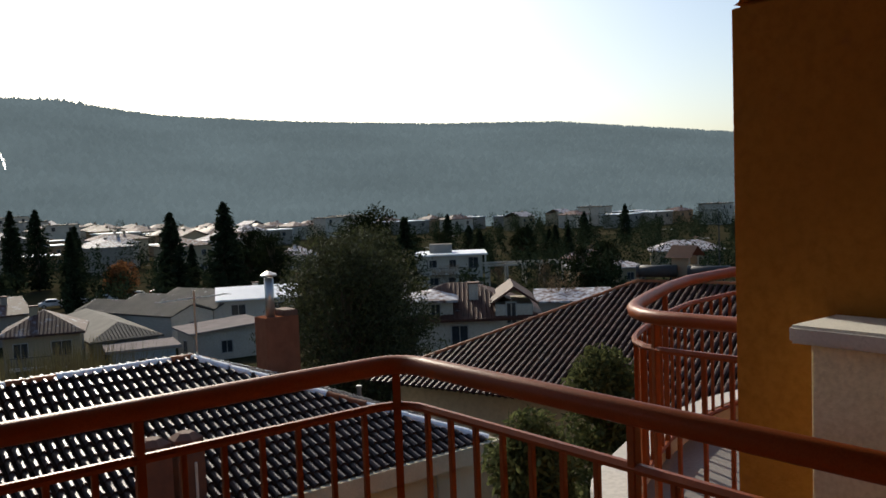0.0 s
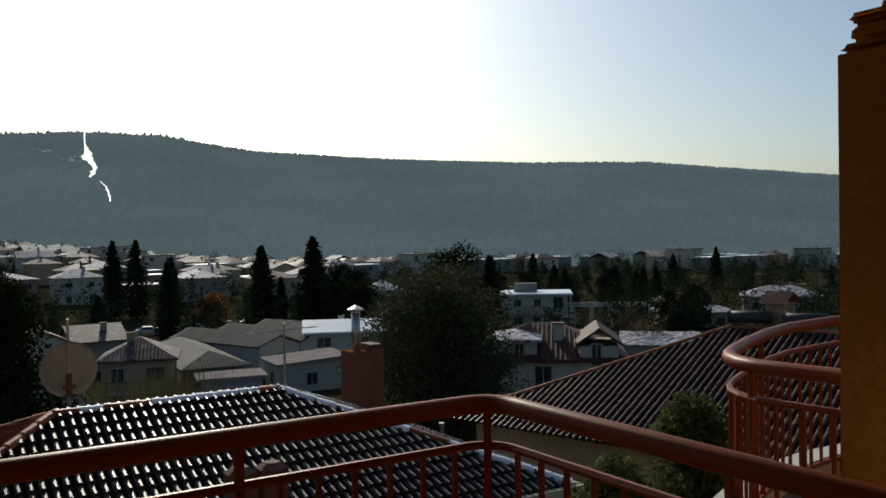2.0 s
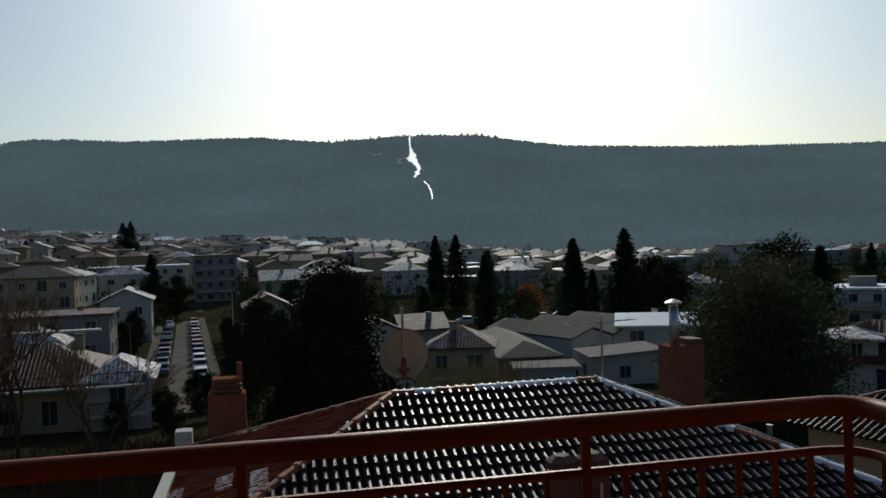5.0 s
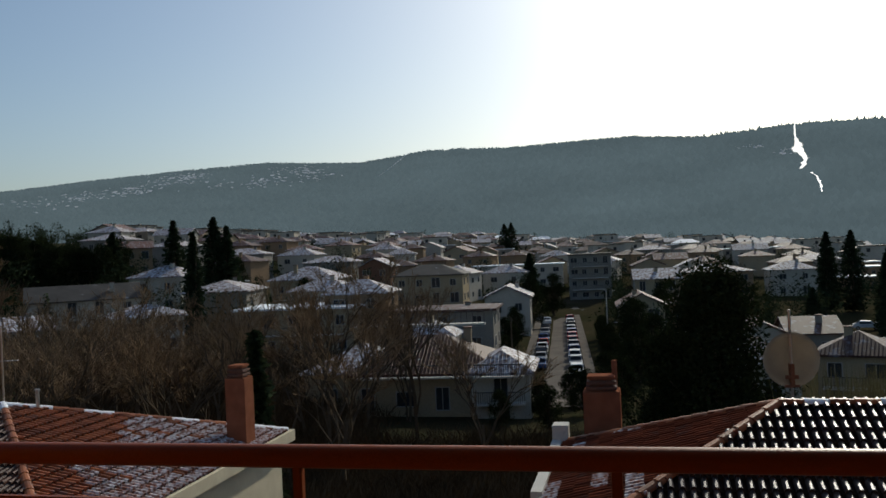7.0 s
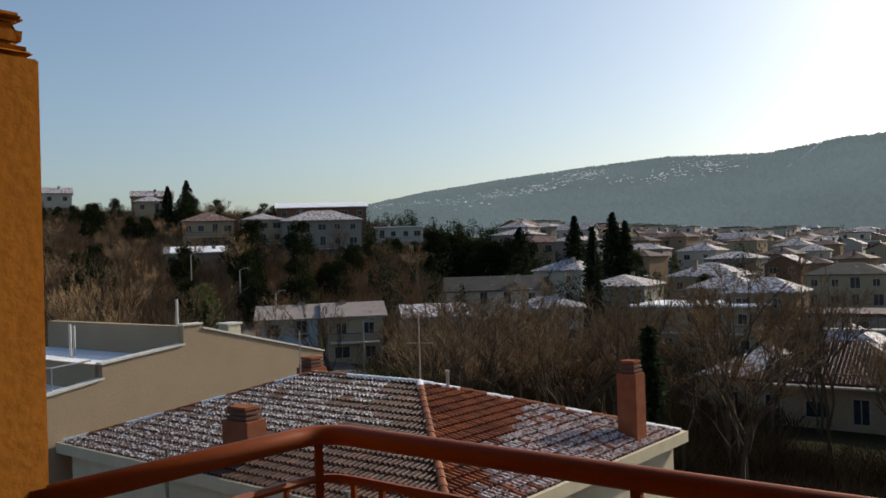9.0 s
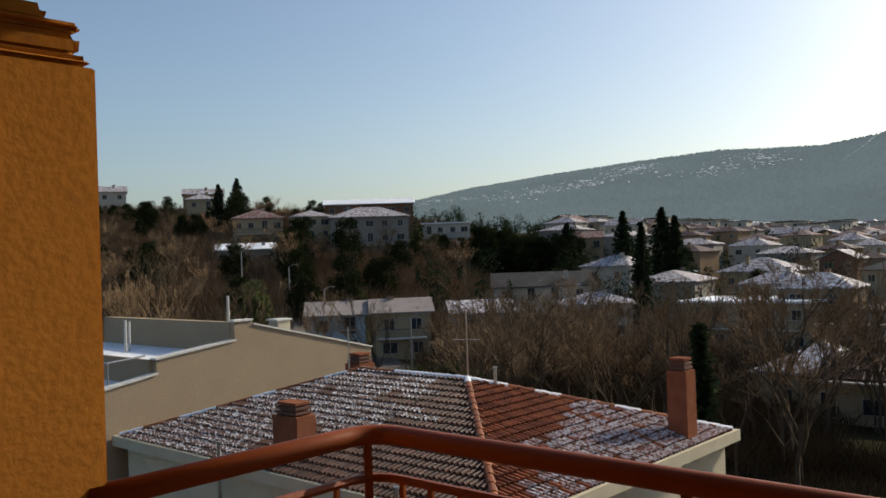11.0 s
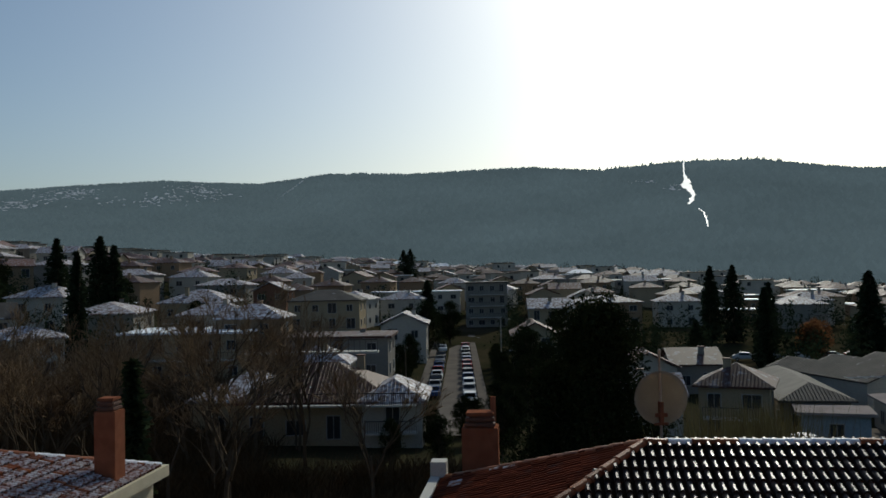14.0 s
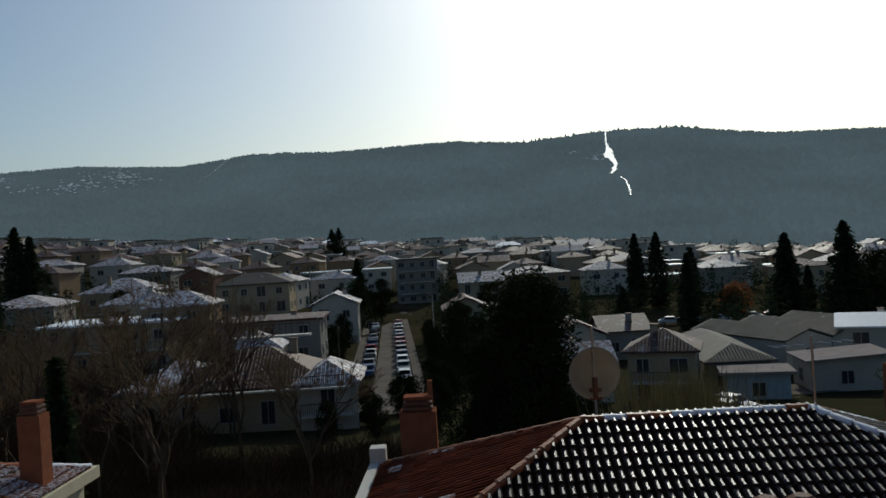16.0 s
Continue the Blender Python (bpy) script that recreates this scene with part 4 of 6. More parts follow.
def house(x, y, w, d, eave, yaw, roof, rise, wall, rmat, label, cols=3, sides=True, base=None, over=0.5, chim=1, balcony=0, name="house", category="house", group="", wins=True, ribs=False):
    z0 = ground(x, y) - 0.6 if base is None else base
    h = eave - z0
    rr = random.Random(int(x * 7 + y * 13))
    th = thing(name, pose(x, y, z0, 0, 0, yaw), label, category, group)
    bm = bmesh.new()
    add_box(bm, (-w / 2, -d / 2, 0), (w / 2, d / 2, h))
    if roof in ("gable_x", "gable_y", "mono"):
        if roof == "gable_x":
            tri = [((s * (w / 2 - 0.003), -d / 2 + 0.01, h), (s * (w / 2 - 0.003), d / 2 - 0.01, h), (s * (w / 2 - 0.003), 0, h + rise * 0.93)) for s in (-1, 1)]
        elif roof == "gable_y":
            tri = [((-w / 2 + 0.01, s * (d / 2 - 0.003), h), (w / 2 - 0.01, s * (d / 2 - 0.003), h), (0, s * (d / 2 - 0.003), h + rise * 0.93)) for s in (-1, 1)]
        else:
            tri = [((-w / 2, s * (d / 2 - 0.003), h), (w / 2, s * (d / 2 - 0.003), h), (w / 2, s * (d / 2 - 0.003), h + rise * 0.95)) for s in (-1, 1)]
            tri += [((w / 2 - 0.003, -d / 2, h), (w / 2 - 0.003, d / 2, h), (w / 2 - 0.003, 0, h + rise * 0.95))]
        for t in tri:
            bm.faces.new([bm.verts.new(p) for p in t])
    part("wall", bm, wall, th)
    ro = part("roof", roof_mesh(roof, w, d, rise, over), rmat, th)
    ro.matrix_local = pose(0, 0, h + 0.004)
    if ribs:
        bm = bmesh.new()
        X, Y = w / 2 + over, d / 2 + over
        run = min(X, Y)
        k = int(2 * X / 0.32)
        for i in range(k):
            xx = -X + (i + 0.5) * 2 * X / k
            f = min(1, (X - abs(xx)) / run) * 0.97
            if roof == "gable_x":
                f = 0.97
            for sgn in (-1, 1):
                a, b = Vector((xx, sgn * Y, 0.2)), Vector((xx, sgn * Y * (1 - f * run / Y), 0.2 + (rise - 0.18) * f))
                add_tube(bm, [a, b], 0.045, 4)
        if roof == "gable_y":
            bm.clear()
            for i in range(int(2 * Y / 0.5)):
                yy = -Y + (i + 0.5) * 0.5
                for sgn in (-1, 1):
                    add_tube(bm, [(sgn * X, yy, 0.2), (sgn * 0.1, yy, 0.17 + rise)], 0.04, 4)
        rb = part("roof_ribs", bm, rmat, th)
        rb.matrix_local = pose(0, 0, h)
        tagged(rb, kind="stuff")
    n = max(1, round(h / 3.0))
    if wins:
        for s in range(n):
            zz = (s + 0.55) * h / n
            for c in range(cols):
                xx = (c + 0.5) / cols * w - w / 2 + rr.uniform(-0.2, 0.2)
                add_window(th, pose(xx, -d / 2, zz), 1.1 if rr.random() < 0.7 else 1.6, 1.2 if rr.random() < 0.7 else 1.9)
            if sides:
                for c in range(max(1, int(d / 4))):
                    yy = (c + 0.5) / max(1, int(d / 4)) * d - d / 2
                    for sg in (-1, 1):
                        add_window(th, pose(sg * w / 2, yy, zz, 0, 0, 90 * sg), 1.1, 1.2)
    for k in range(balcony):
        zz = (k + 1) * h / n
        part("balcony", box((-w * 0.42, -d / 2 - 1.2, zz - 0.15), (w * 0.42, -d / 2 - 0.003, zz)), "whitewash", th)
        bm = bmesh.new()
        for q in range(24):
            xx = -w * 0.42 + w * 0.84 * q / 23
            add_box(bm, (xx - 0.02, -d / 2 - 1.18, zz), (xx + 0.02, -d / 2 - 1.14, zz + 0.95))
        add_box(bm, (-w * 0.42, -d / 2 - 1.2, zz + 0.95), (w * 0.42, -d / 2 - 1.12, zz + 1.02))
        tagged(part("balcony_rail", bm, "dark_metal", th), kind="stuff")
    for k in range(chim):
        xx, yy = rr.uniform(-0.3, 0.3) * w, rr.uniform(-0.3, 0.3) * d
        c = part("chimney", box((xx - 0.35, yy - 0.3, h), (xx + 0.35, yy + 0.3, h + rise + 0.35), 0.02), wall, th)
        part("chimney_cap", box((xx - 0.42, yy - 0.37, h + rise + 0.35), (xx + 0.42, yy + 0.37, h + rise + 0.45)), "clay_dark", th)
    return th


HOUSES = [
    (-18.5, 77.5, 13.5, 11, 5.1, 4, "hip", 3.0, "w_cream", "r_rib", "three-storey cream house with ribbed red tile roof", dict(cols=4, balcony=2, ribs=True, chim=2)),
    (-25.5, 78.5, 9, 9, 5.0, 4, "hip", 2.4, "w_cream", "r_snow", "cream house wing with a snow-dusted hip roof", dict(cols=2, ribs=True)),
    (-11.6, 75.5, 5, 8, 5.2, 4, "hip", 1.8, "w_white", "r_snow", "narrow white house wing with small balconies", dict(cols=1, balcony=2, chim=0, ribs=True)),
    (-22.3, 152, 7.8, 10, 7.1, 5, "gable_y", 2.0, "w_white", "r_snow", "white two-storey gabled house by the street", dict(cols=2)),
    (-46, 115, 17, 11, 8.6, 3, "flat", 0.3, "w_cream", "snow", "wide cream house under a flat snowy roof", dict(cols=5, balcony=1, chim=2)),
    (-38.5, 118, 9, 7, 10.2, 3, "hip", 2, "w_tan", "r_snow", "tan upper storey with a snow-dusted hip roof", dict(cols=2)),
    (-23.5, 107, 12.4, 9, 8.3, 4, "flat", 0.3, "w_grey", "r_dark", "grey house with a dark flat roof", dict(cols=3, chim=1)),
    (-23.5, 96, 7, 6.5, 6.1, 4, "hip", 2.1, "w_cream", "r_snow", "small cream house with a snowy hip roof", dict(cols=2, over=0.3)),
    (-63.7, 162, 13, 11, 11.2, 2, "hip", 2.6, "w_cream", "r_snow", "cream house with a streaked snowy hip roof", dict(cols=3, balcony=1)),
    (-59.6, 195, 7.5, 9, 12.6, 4, "gable_y", 2.0, "w_brown", "r_snow", "brown house with a white gabled roof", dict(cols=2)),
    (-40.7, 170, 14, 10, 10.9, 4, "hip", 2.2, "w_cream", "r_grey", "long pale yellow house with shallow roof", dict(cols=4, balcony=1)),
    (-12.4, 235, 11, 10, 13, 5, "flat", 0.3, "w_grey", "r_grey", "four-storey grey apartment block", dict(cols=4, balcony=3)),
    (-35.4, 262, 27, 10, 10.3, 4, "flat", 0.3, "w_white", "snow", "long white block with flat snowy roof", dict(cols=7, chim=3)),
    (0.5, 144, 7, 10, 5.6, 3, "gable_y", 2.0, "w_cream", "r_red", "cream house with a red gabled roof", dict(cols=2)),
    (9.5, 148, 8, 9, 5.4, 3, "hip", 2.2, "w_tan", "r_dark", "tan house with a dark hip roof", dict(cols=3)),
    (17.2, 206, 15.4, 12, 8.3, 3, "hip", 1.8, "w_tan", "r_snow", "wide tan building under a bright snowy roof", dict(cols=4, balcony=1)),
    (4, 185, 9, 9, 8, 3, "gable_x", 2, "w_cream", "r_snow", "cream house with snowy shallow roof", dict(cols=3)),
    (14.5, 113, 7, 8, 3.6, 2, "gable_y", 1.9, "w_white", "r_red", "white cottage with red gabled roof", dict(cols=2)),
    (21, 116, 6, 8, 3.6, 2, "gable_x", 1.8, "w_grey", "r_dark", "grey cottage with dark roof", dict(cols=2)),
    (19.6, 84, 6.2, 6.4, 5.0, -18, "hip", 2.0, "w_cream", "r_dark", "small cream house with a dark pyramid tile roof", dict(cols=2, balcony=1, ribs=True)),
    (11.5, 84, 5, 6, 4.2, 2, "gable_x", 1.7, "w_white", "r_snow", "white outbuilding with snowy gabled roof", dict(cols=1)),
    (27.2, 80.8, 5.6, 4, 2.8, -12, "flat", 0.2, "w_blue", "r_pale", "low bluish shed with a pale flat roof", dict(cols=1, chim=0)),
    (27.6, 94.5, 6.0, 21, 3.2, -4, "hip", 1.5, "w_grey", "r_grey", "long low shed with a dark tiled hip roof", dict(cols=2, chim=0, ribs=True)),
    (35.0, 103.0, 6.2, 17, 3.5, 20, "gable_y", 1.1, "w_white", "r_grey", "white warehouse bay with a low grey gabled roof", dict(cols=1, chim=0, group="warehouse bays", sides=False, ribs=True, over=0.2)),
    (41.0, 105.2, 6.2, 17, 3.5, 20, "gable_y", 1.1, "w_white", "r_grey", "white warehouse bay with a low grey gabled roof", dict(cols=1, chim=0, group="warehouse bays", sides=False, ribs=True, over=0.2)),
    (47.0, 107.4, 6.2, 17, 3.5, 20, "gable_y", 1.1, "w_white", "r_grey", "white warehouse bay with a low grey gabled roof", dict(cols=1, chim=0, group="warehouse bays", sides=False, ribs=True, over=0.2)),
    (37.2, 86, 7.2, 6, 2.9, -6, "mono", 0.5, "w_white", "r_pale", "small white shed with a snowy roof", dict(cols=1, chim=0)),
    (47.5, 98, 9.0, 7, 4.4, -24, "gable_x", 1.2, "w_white", "snow", "white warehouse with a bright snow-covered roof", dict(cols=2, chim=1)),
    (97.5, 180, 9, 8, 3.6, -25, "hip", 2, "w_white", "r_snow", "white house with a snowy pyramid roof", dict(cols=3)),
    (74.3, 70, 8, 8, 3.4, -45, "gable_x", 1.0, "w_grey", "r_snow", "low grey outbuilding with snowy roof", dict(cols=2, chim=0)),
    (147, 107, 14, 9, 3.2, -50, "hip", 2, "w_cream", "r_snow", "cream house with pale roof among trees", dict(cols=3)),
    (130, 118, 10, 9, 2.6, -48, "hip", 1.6, "w_tan", "r_red", "tan house with a low red roof", dict(cols=3)),
    (-77, 67, 6.5, 8, 9.6, 48, "gable_x", 1.4, "w_blue", "r_pale", "pale blue semi-detached house with a pale roof", dict(cols=2, group="semi-detached pair")),
    (-71.5, 72, 6.5, 8, 9.7, 48, "gable_x", 1.4, "w_cream", "r_pale", "cream semi-detached house with a pale roof", dict(cols=2, group="semi-detached pair", balcony=1)),
    (-66, 80, 7, 8, 9.2, 46, "gable_x", 1.3, "w_grey", "r_snow", "grey house with a snow-dusted roof", dict(cols=2)),
    (-82.6, 116, 15.5, 9, 10.6, 38, "gable_x", 2.2, "w_white", "r_grey", "long white house with grey gabled roof", dict(cols=4)),
    (-66, 106, 10, 8, 8.6, 32, "hip", 1.6, "w_white", "r_snow", "white house half hidden by bare trees", dict(cols=3)),
    (-139, 98, 11, 9, 18.6, 55, "gable_x", 1.2, "w_grey", "snow", "low grey house with a flat snowy roof", dict(cols=3)),
    (-163, 118, 11, 10, 26, 54, "hip", 2.4, "w_cream", "r_red", "cream hillside house with a brown hip roof", dict(cols=4, balcony=1)),
    (-154, 126, 9, 9, 26, 54, "hip", 1.8, "w_cream", "r_snow", "cream hillside house with pale hip roof", dict(cols=3, balcony=1)),
    (-140.8, 132, 17, 12, 25.2, 48, "hip", 2.6, "w_grey", "r_snow", "large grey building with snowy roof on the slope", dict(cols=5, balcony=1)),
    # pitched, not flat, so that the white roof shows from the camera
    (-160, 150, 22, 10, 29.8, 48, "gable_x", 1.5, "w_brown", "snow", "long brown block under a white gabled roof pitched to fit the view", dict(cols=6, chim=0)),
    (-148, 166, 12, 10, 24.5, 42, "flat", 0.5, "w_white", "snow", "white two-storey villa with a flat roof", dict(cols=4, balcony=1)),
    (-126, 196, 10.5, 10, 19.6, 34, "gable_x", 1.8, "w_tan", "r_red", "tan house with red roof at the pine belt", dict(cols=3)),
    (-109, 147, 10, 9, 14.6, 37, "hip", 2.2, "w_cream", "r_snow", "cream house with white hip roof", dict(cols=3)),
    (-118, 158, 9, 9, 16.2, 37, "hip", 2.2, "w_tan", "r_snow", "tan house with a snow-dusted hip roof", dict(cols=3)),
    (-250, 127, 8, 8, 39, 63, "gable_x", 2, "w_white", "r_snow", "small white house on the hilltop", dict(cols=2)),
    (-220, 139, 8, 8, 35, 58, "hip", 2, "w_cream", "r_snow", "small cream house on the hilltop", dict(cols=2)),
    (-236, 150, 12, 8, 38, 58, "gable_x", 2, "w_tan", "r_snow", "tan house with snowy roof on the hilltop", dict(cols=3)),
]
for x, y, w, d, e, yaw, roof, rise, wall, rmat, lab, kw in HOUSES:
    house(x, y, w, d, e, yaw, roof, rise, wall, rmat, lab, **kw)

# villa with dormers, beyond the corner of the railing
vx, vy = 41.0, 50.0
villa = house(vx, vy, 11.0, 9, 7.1, -40, "hip", 2.3, "w_white", "r_rib", "white villa with dormers and a snow-patched tile roof", cols=3, balcony=1, chim=0, name="villa", category="house", ribs=True)
hgt = 7.1 - ground(vx, vy) + 0.6
part("dormer", box((-3.6, -4.35, hgt - 0.4), (-0.4, 0.5, hgt + 1.35)), "w_white", villa, "white box dormer")
dr = part("dormer_roof", roof_mesh("hip", 3.2, 4.85, 0.6, 0.4), "r_snow", villa, "snow-patched dormer roof")
dr.matrix_local = pose(-2.0, -1.92, hgt + 1.35)
add_window(villa, pose(-1.6, -4.35, hgt + 0.5), 0.6, 1.4)
part("gable_bay", box((2.6, -4.7, hgt - 0.4), (5.2, 0.5, hgt + 1.1)), "w_white", villa, "white gabled bay")
gb = part("gable_bay_roof", roof_mesh("gable_y", 2.6, 5.2, 1.1, 0.3), "r_rib", villa, "red tiled bay roof")
gb.matrix_local = pose(3.9, -2.1, hgt + 1.1)
add_window(villa, pose(3.7, -4.7, hgt + 0.5), 0.6, 1.4)
for cx, cy in ((-4.4, 1.0), (1.1, -2.2)):
    part("chimney", box((cx - 0.35, cy - 0.35, hgt), (cx + 0.35, cy + 0.35, hgt + 2.4), 0.02), "w_white", villa)
    part("chimney_cap", box((cx - 0.45, cy - 0.45, hgt + 2.4), (cx + 0.45, cy + 0.45, hgt + 2.5)), "clay_dark", villa)
# white modern building with terraces and a pergola
mb = house(94.8, 121, 14, 9, 5.6, -38, "flat", 0.3, "w_white", "snow", "white flat-roofed building with open terraces", cols=4, chim=0, balcony=1, name="terrace_building", category="building", over=0.9)
part("roof_box", box((-2.2, -1.5, 5.6 - ground(94.8, 121) + 0.9), (1.8, 2, 5.6 - ground(94.8, 121) + 2.4), 0.03), "w_grey", mb, "grey rooftop stair box")
for k in range(4):
    part("column", box((-7.4 + k * 4.9, -6.4, 0), (-7.1 + k * 4.9, -6.1, 5.6 - ground(94.8, 121) + 0.6)), "w_white", mb)
pg = thing("pergola", pose(104, 112, ground(104, 112), 0, 0, -38), "white open concrete pergola frame", "pergola")
for k in range(6):
    for q in (-3, 3):
        part("post", box((k * 3.2 - 8, q, -1), (k * 3.2 - 7.7, q + 0.3, 3.4)), "w_white", pg)
for q in (-3, 3):
    part("beam", box((-8.3, q - 0.05, 3.4), (8.6, q + 0.35, 3.75)), "w_white", pg)
lr = house(116, 102, 12, 9, 2.4, -40, "hip", 1.4, "w_cream", "r_snow", "long low house with a snow-dusted roof", cols=3)

# ---- the far town ----
rng = random.Random(21)
KINDS = []
for i, (w, d, st_, roof, rise, wall, rmat, lab) in enumerate((
        (11, 9, 2, "hip", 2.2, "w_white", "r_snow", "white two-storey town house with snowy hip roof"),
        (9, 10, 2, "gable_y", 2.0, "w_cream", "r_red", "cream town house with red gabled roof"),
        (13, 10, 2, "hip", 1.8, "w_grey", "r_snow", "grey two-storey house with snowy hip roof"),
        (10, 9, 2, "hip", 2.0, "w_tan", "r_dark", "tan town house with dark hip roof"),
        (12, 9, 2, "gable_x", 2.2, "w_white", "r_snow", "white town house with snowy gabled roof"),
        (10, 10, 2, "hip", 2.0, "w_cream", "r_red", "cream two-storey house with red hip roof"),
        (9, 9, 1, "flat", 0.3, "w_tan", "snow", "low tan house with flat snowy roof"))):
    x, y = -30 + i * 18, 330 + (i % 3) * 14
    KINDS.append(house(x, y, w, d, ground(x, y) + st_ * 3.0 + 0.4, rng.uniform(-6, 14), roof, rise, wall, rmat, lab, cols=2, sides=False, group="far town houses"))
taken = [(h[0], h[1], 13) for h in HOUSES] + [(k.location.x, k.location.y, 12) for k in KINDS] + [(vx, vy, 14), (95, 121, 16), (104, 112, 14), (116, 102, 12)]


def town_house(w, d, h, roof, rise, wall, rmat, label):
    """A plain house for the back of the town: walls, roof, two or three windows and a chimney."""
    th = thing("house", pose(0, 0, 0), label, "house", "far town houses")
    part("wall", box((-w / 2, -d / 2, 0), (w / 2, d / 2, h)), wall, th)
    part("roof", roof_mesh(roof, w, d, rise, 0.5), rmat, th).matrix_local = pose(0, 0, h + 0.004)
    for xx, zz in ((-w * 0.28, h - 1.5), (w * 0.24, h - 1.6)):
        put("window", UNIT_PANE, th, pose(xx, -d / 2, zz) @ Matrix.Diagonal((1.3, 2, 1.4, 1)))
    part("chimney", box((w * 0.2, -0.4, h), (w * 0.2 + 0.7, 0.3, h + rise + 0.5)), wall, th)
    return th


PLAIN = []
for i, row in enumerate(((11, 9, 6.2, "hip", 2.0, "w_white", "r_red", "white far house with a snow-flecked red roof"),
                         (9, 10, 6.4, "gable_x", 2.0, "w_cream", "r_snow", "cream far house with a snowy gabled roof"),
                         (14, 10, 6.2, "flat", 0.3, "w_grey", "snow", "grey far block with a flat snowy roof"),
                         (10, 9, 6.0, "hip", 1.9, "w_tan", "r_dark", "tan far house with a dark hip roof"),
                         (12, 10, 9.2, "flat", 0.3, "w_white", "r_grey", "white three-storey far block with a grey flat roof"),
                         (12, 9, 6.1, "hip", 2.1, "w_white", "r_dark", "white far house with a dark hip roof"))):
    PLAIN.append(town_house(*row))
    b, r = 24 - i * 5.5, 345 + 17 * (i % 3)
    x, y = -r * math.sin(radians(b)), r * math.cos(radians(b))
    PLAIN[-1].matrix_basis = pose(x, y, ground(x, y) - 0.6, 0, 0, 4 + i * 3)
    taken.append((x, y, 10))


def free_spot(lo, hi, gap):
    """A free place in the town between two distances, or nothing."""
    b, r = rng.uniform(-60, 34), lo + (hi - lo) * rng.random() ** 0.85
    if r > np.interp(b, FOOT_B, FOOT_R) - 12 or b < -27 and (r < 370 or rng.random() < 0.7) or b < -5 and r < 330 and rng.random() < 0.6 or b < -12 and rng.random() < 0.35:
        return None
    if b < -8 and r < 215:
        return None
    x, y = -r * math.sin(radians(b)), r * math.cos(radians(b))
    if abs(x - street_x(y)) < 11 and y < 225 or any((x - p) ** 2 + (y - q) ** 2 < (s + gap) ** 2 for p, q, s in taken):
        return None
    taken.append((x, y, gap))
    return pose(x, y, ground(x, y) - 0.6, 0, 0, rng.choice((0, 0, 90)) + rng.uniform(-6, 12))


count = 0
for i in range(2500):
    m = free_spot(145, 330, 8.5)
    if m:
        copy_thing(rng.choice(KINDS), m)
        count += 1
    if count >= 85:
        break
count = 0
for i in range(6000):
    m = free_spot(290, 520, 7.5)
    if m:
        copy_thing(rng.choice(PLAIN), m)
        count += 1
    if count >= 210:
        break
# the last rows under the hill, too small to tell apart
hv, hf, hm = [], [], []
for i in range(5000):
    m = free_spot(430, 645, 6.5)
    if not m:
        continue
    w, d, h, up = rng.uniform(4, 7), rng.uniform(4, 5.5), rng.uniform(4, 7), rng.uniform(0.4, 2.2)
    k, wall_i, roof_i = len(hv), rng.randint(0, 2), rng.choice((3, 3, 4, 5))
    for x, y, z in ((-w, -d, 0), (w, -d, 0), (w, d, 0), (-w, d, 0), (-w, -d, h), (w, -d, h), (w, d, h), (-w, d, h), (-w * 1.08, -d * 1.08, h), (w * 1.08, -d * 1.08, h), (w * 1.08, d * 1.08, h), (-w * 1.08, d * 1.08, h), (-w * 0.5, 0, h + up), (w * 0.5, 0, h + up)):
        hv.append(tuple(m @ Vector((x, y, z))))
    quads = ((0, 1, 5, 4), (1, 2, 6, 5), (2, 3, 7, 6), (3, 0, 4, 7), (8, 9, 10, 11), (8, 9, 13, 12), (9, 10, 13), (10, 11, 12, 13), (11, 8, 12))
    hf += [tuple(k + q for q in f) for f in quads]
    hm += [wall_i] * 4 + [roof_i] * 5
me = raw("far_houses", hv, hf, "w_white")
for k in ("w_cream", "w_grey", "r_snow", "r_dark", "snow"):
    me.materials.append(M[k])
me.polygons.foreach_set("material_index", hm)
tagged(new("far_houses", me), "distant rows of pale houses with snowy roofs", "houses", kind="stuff")


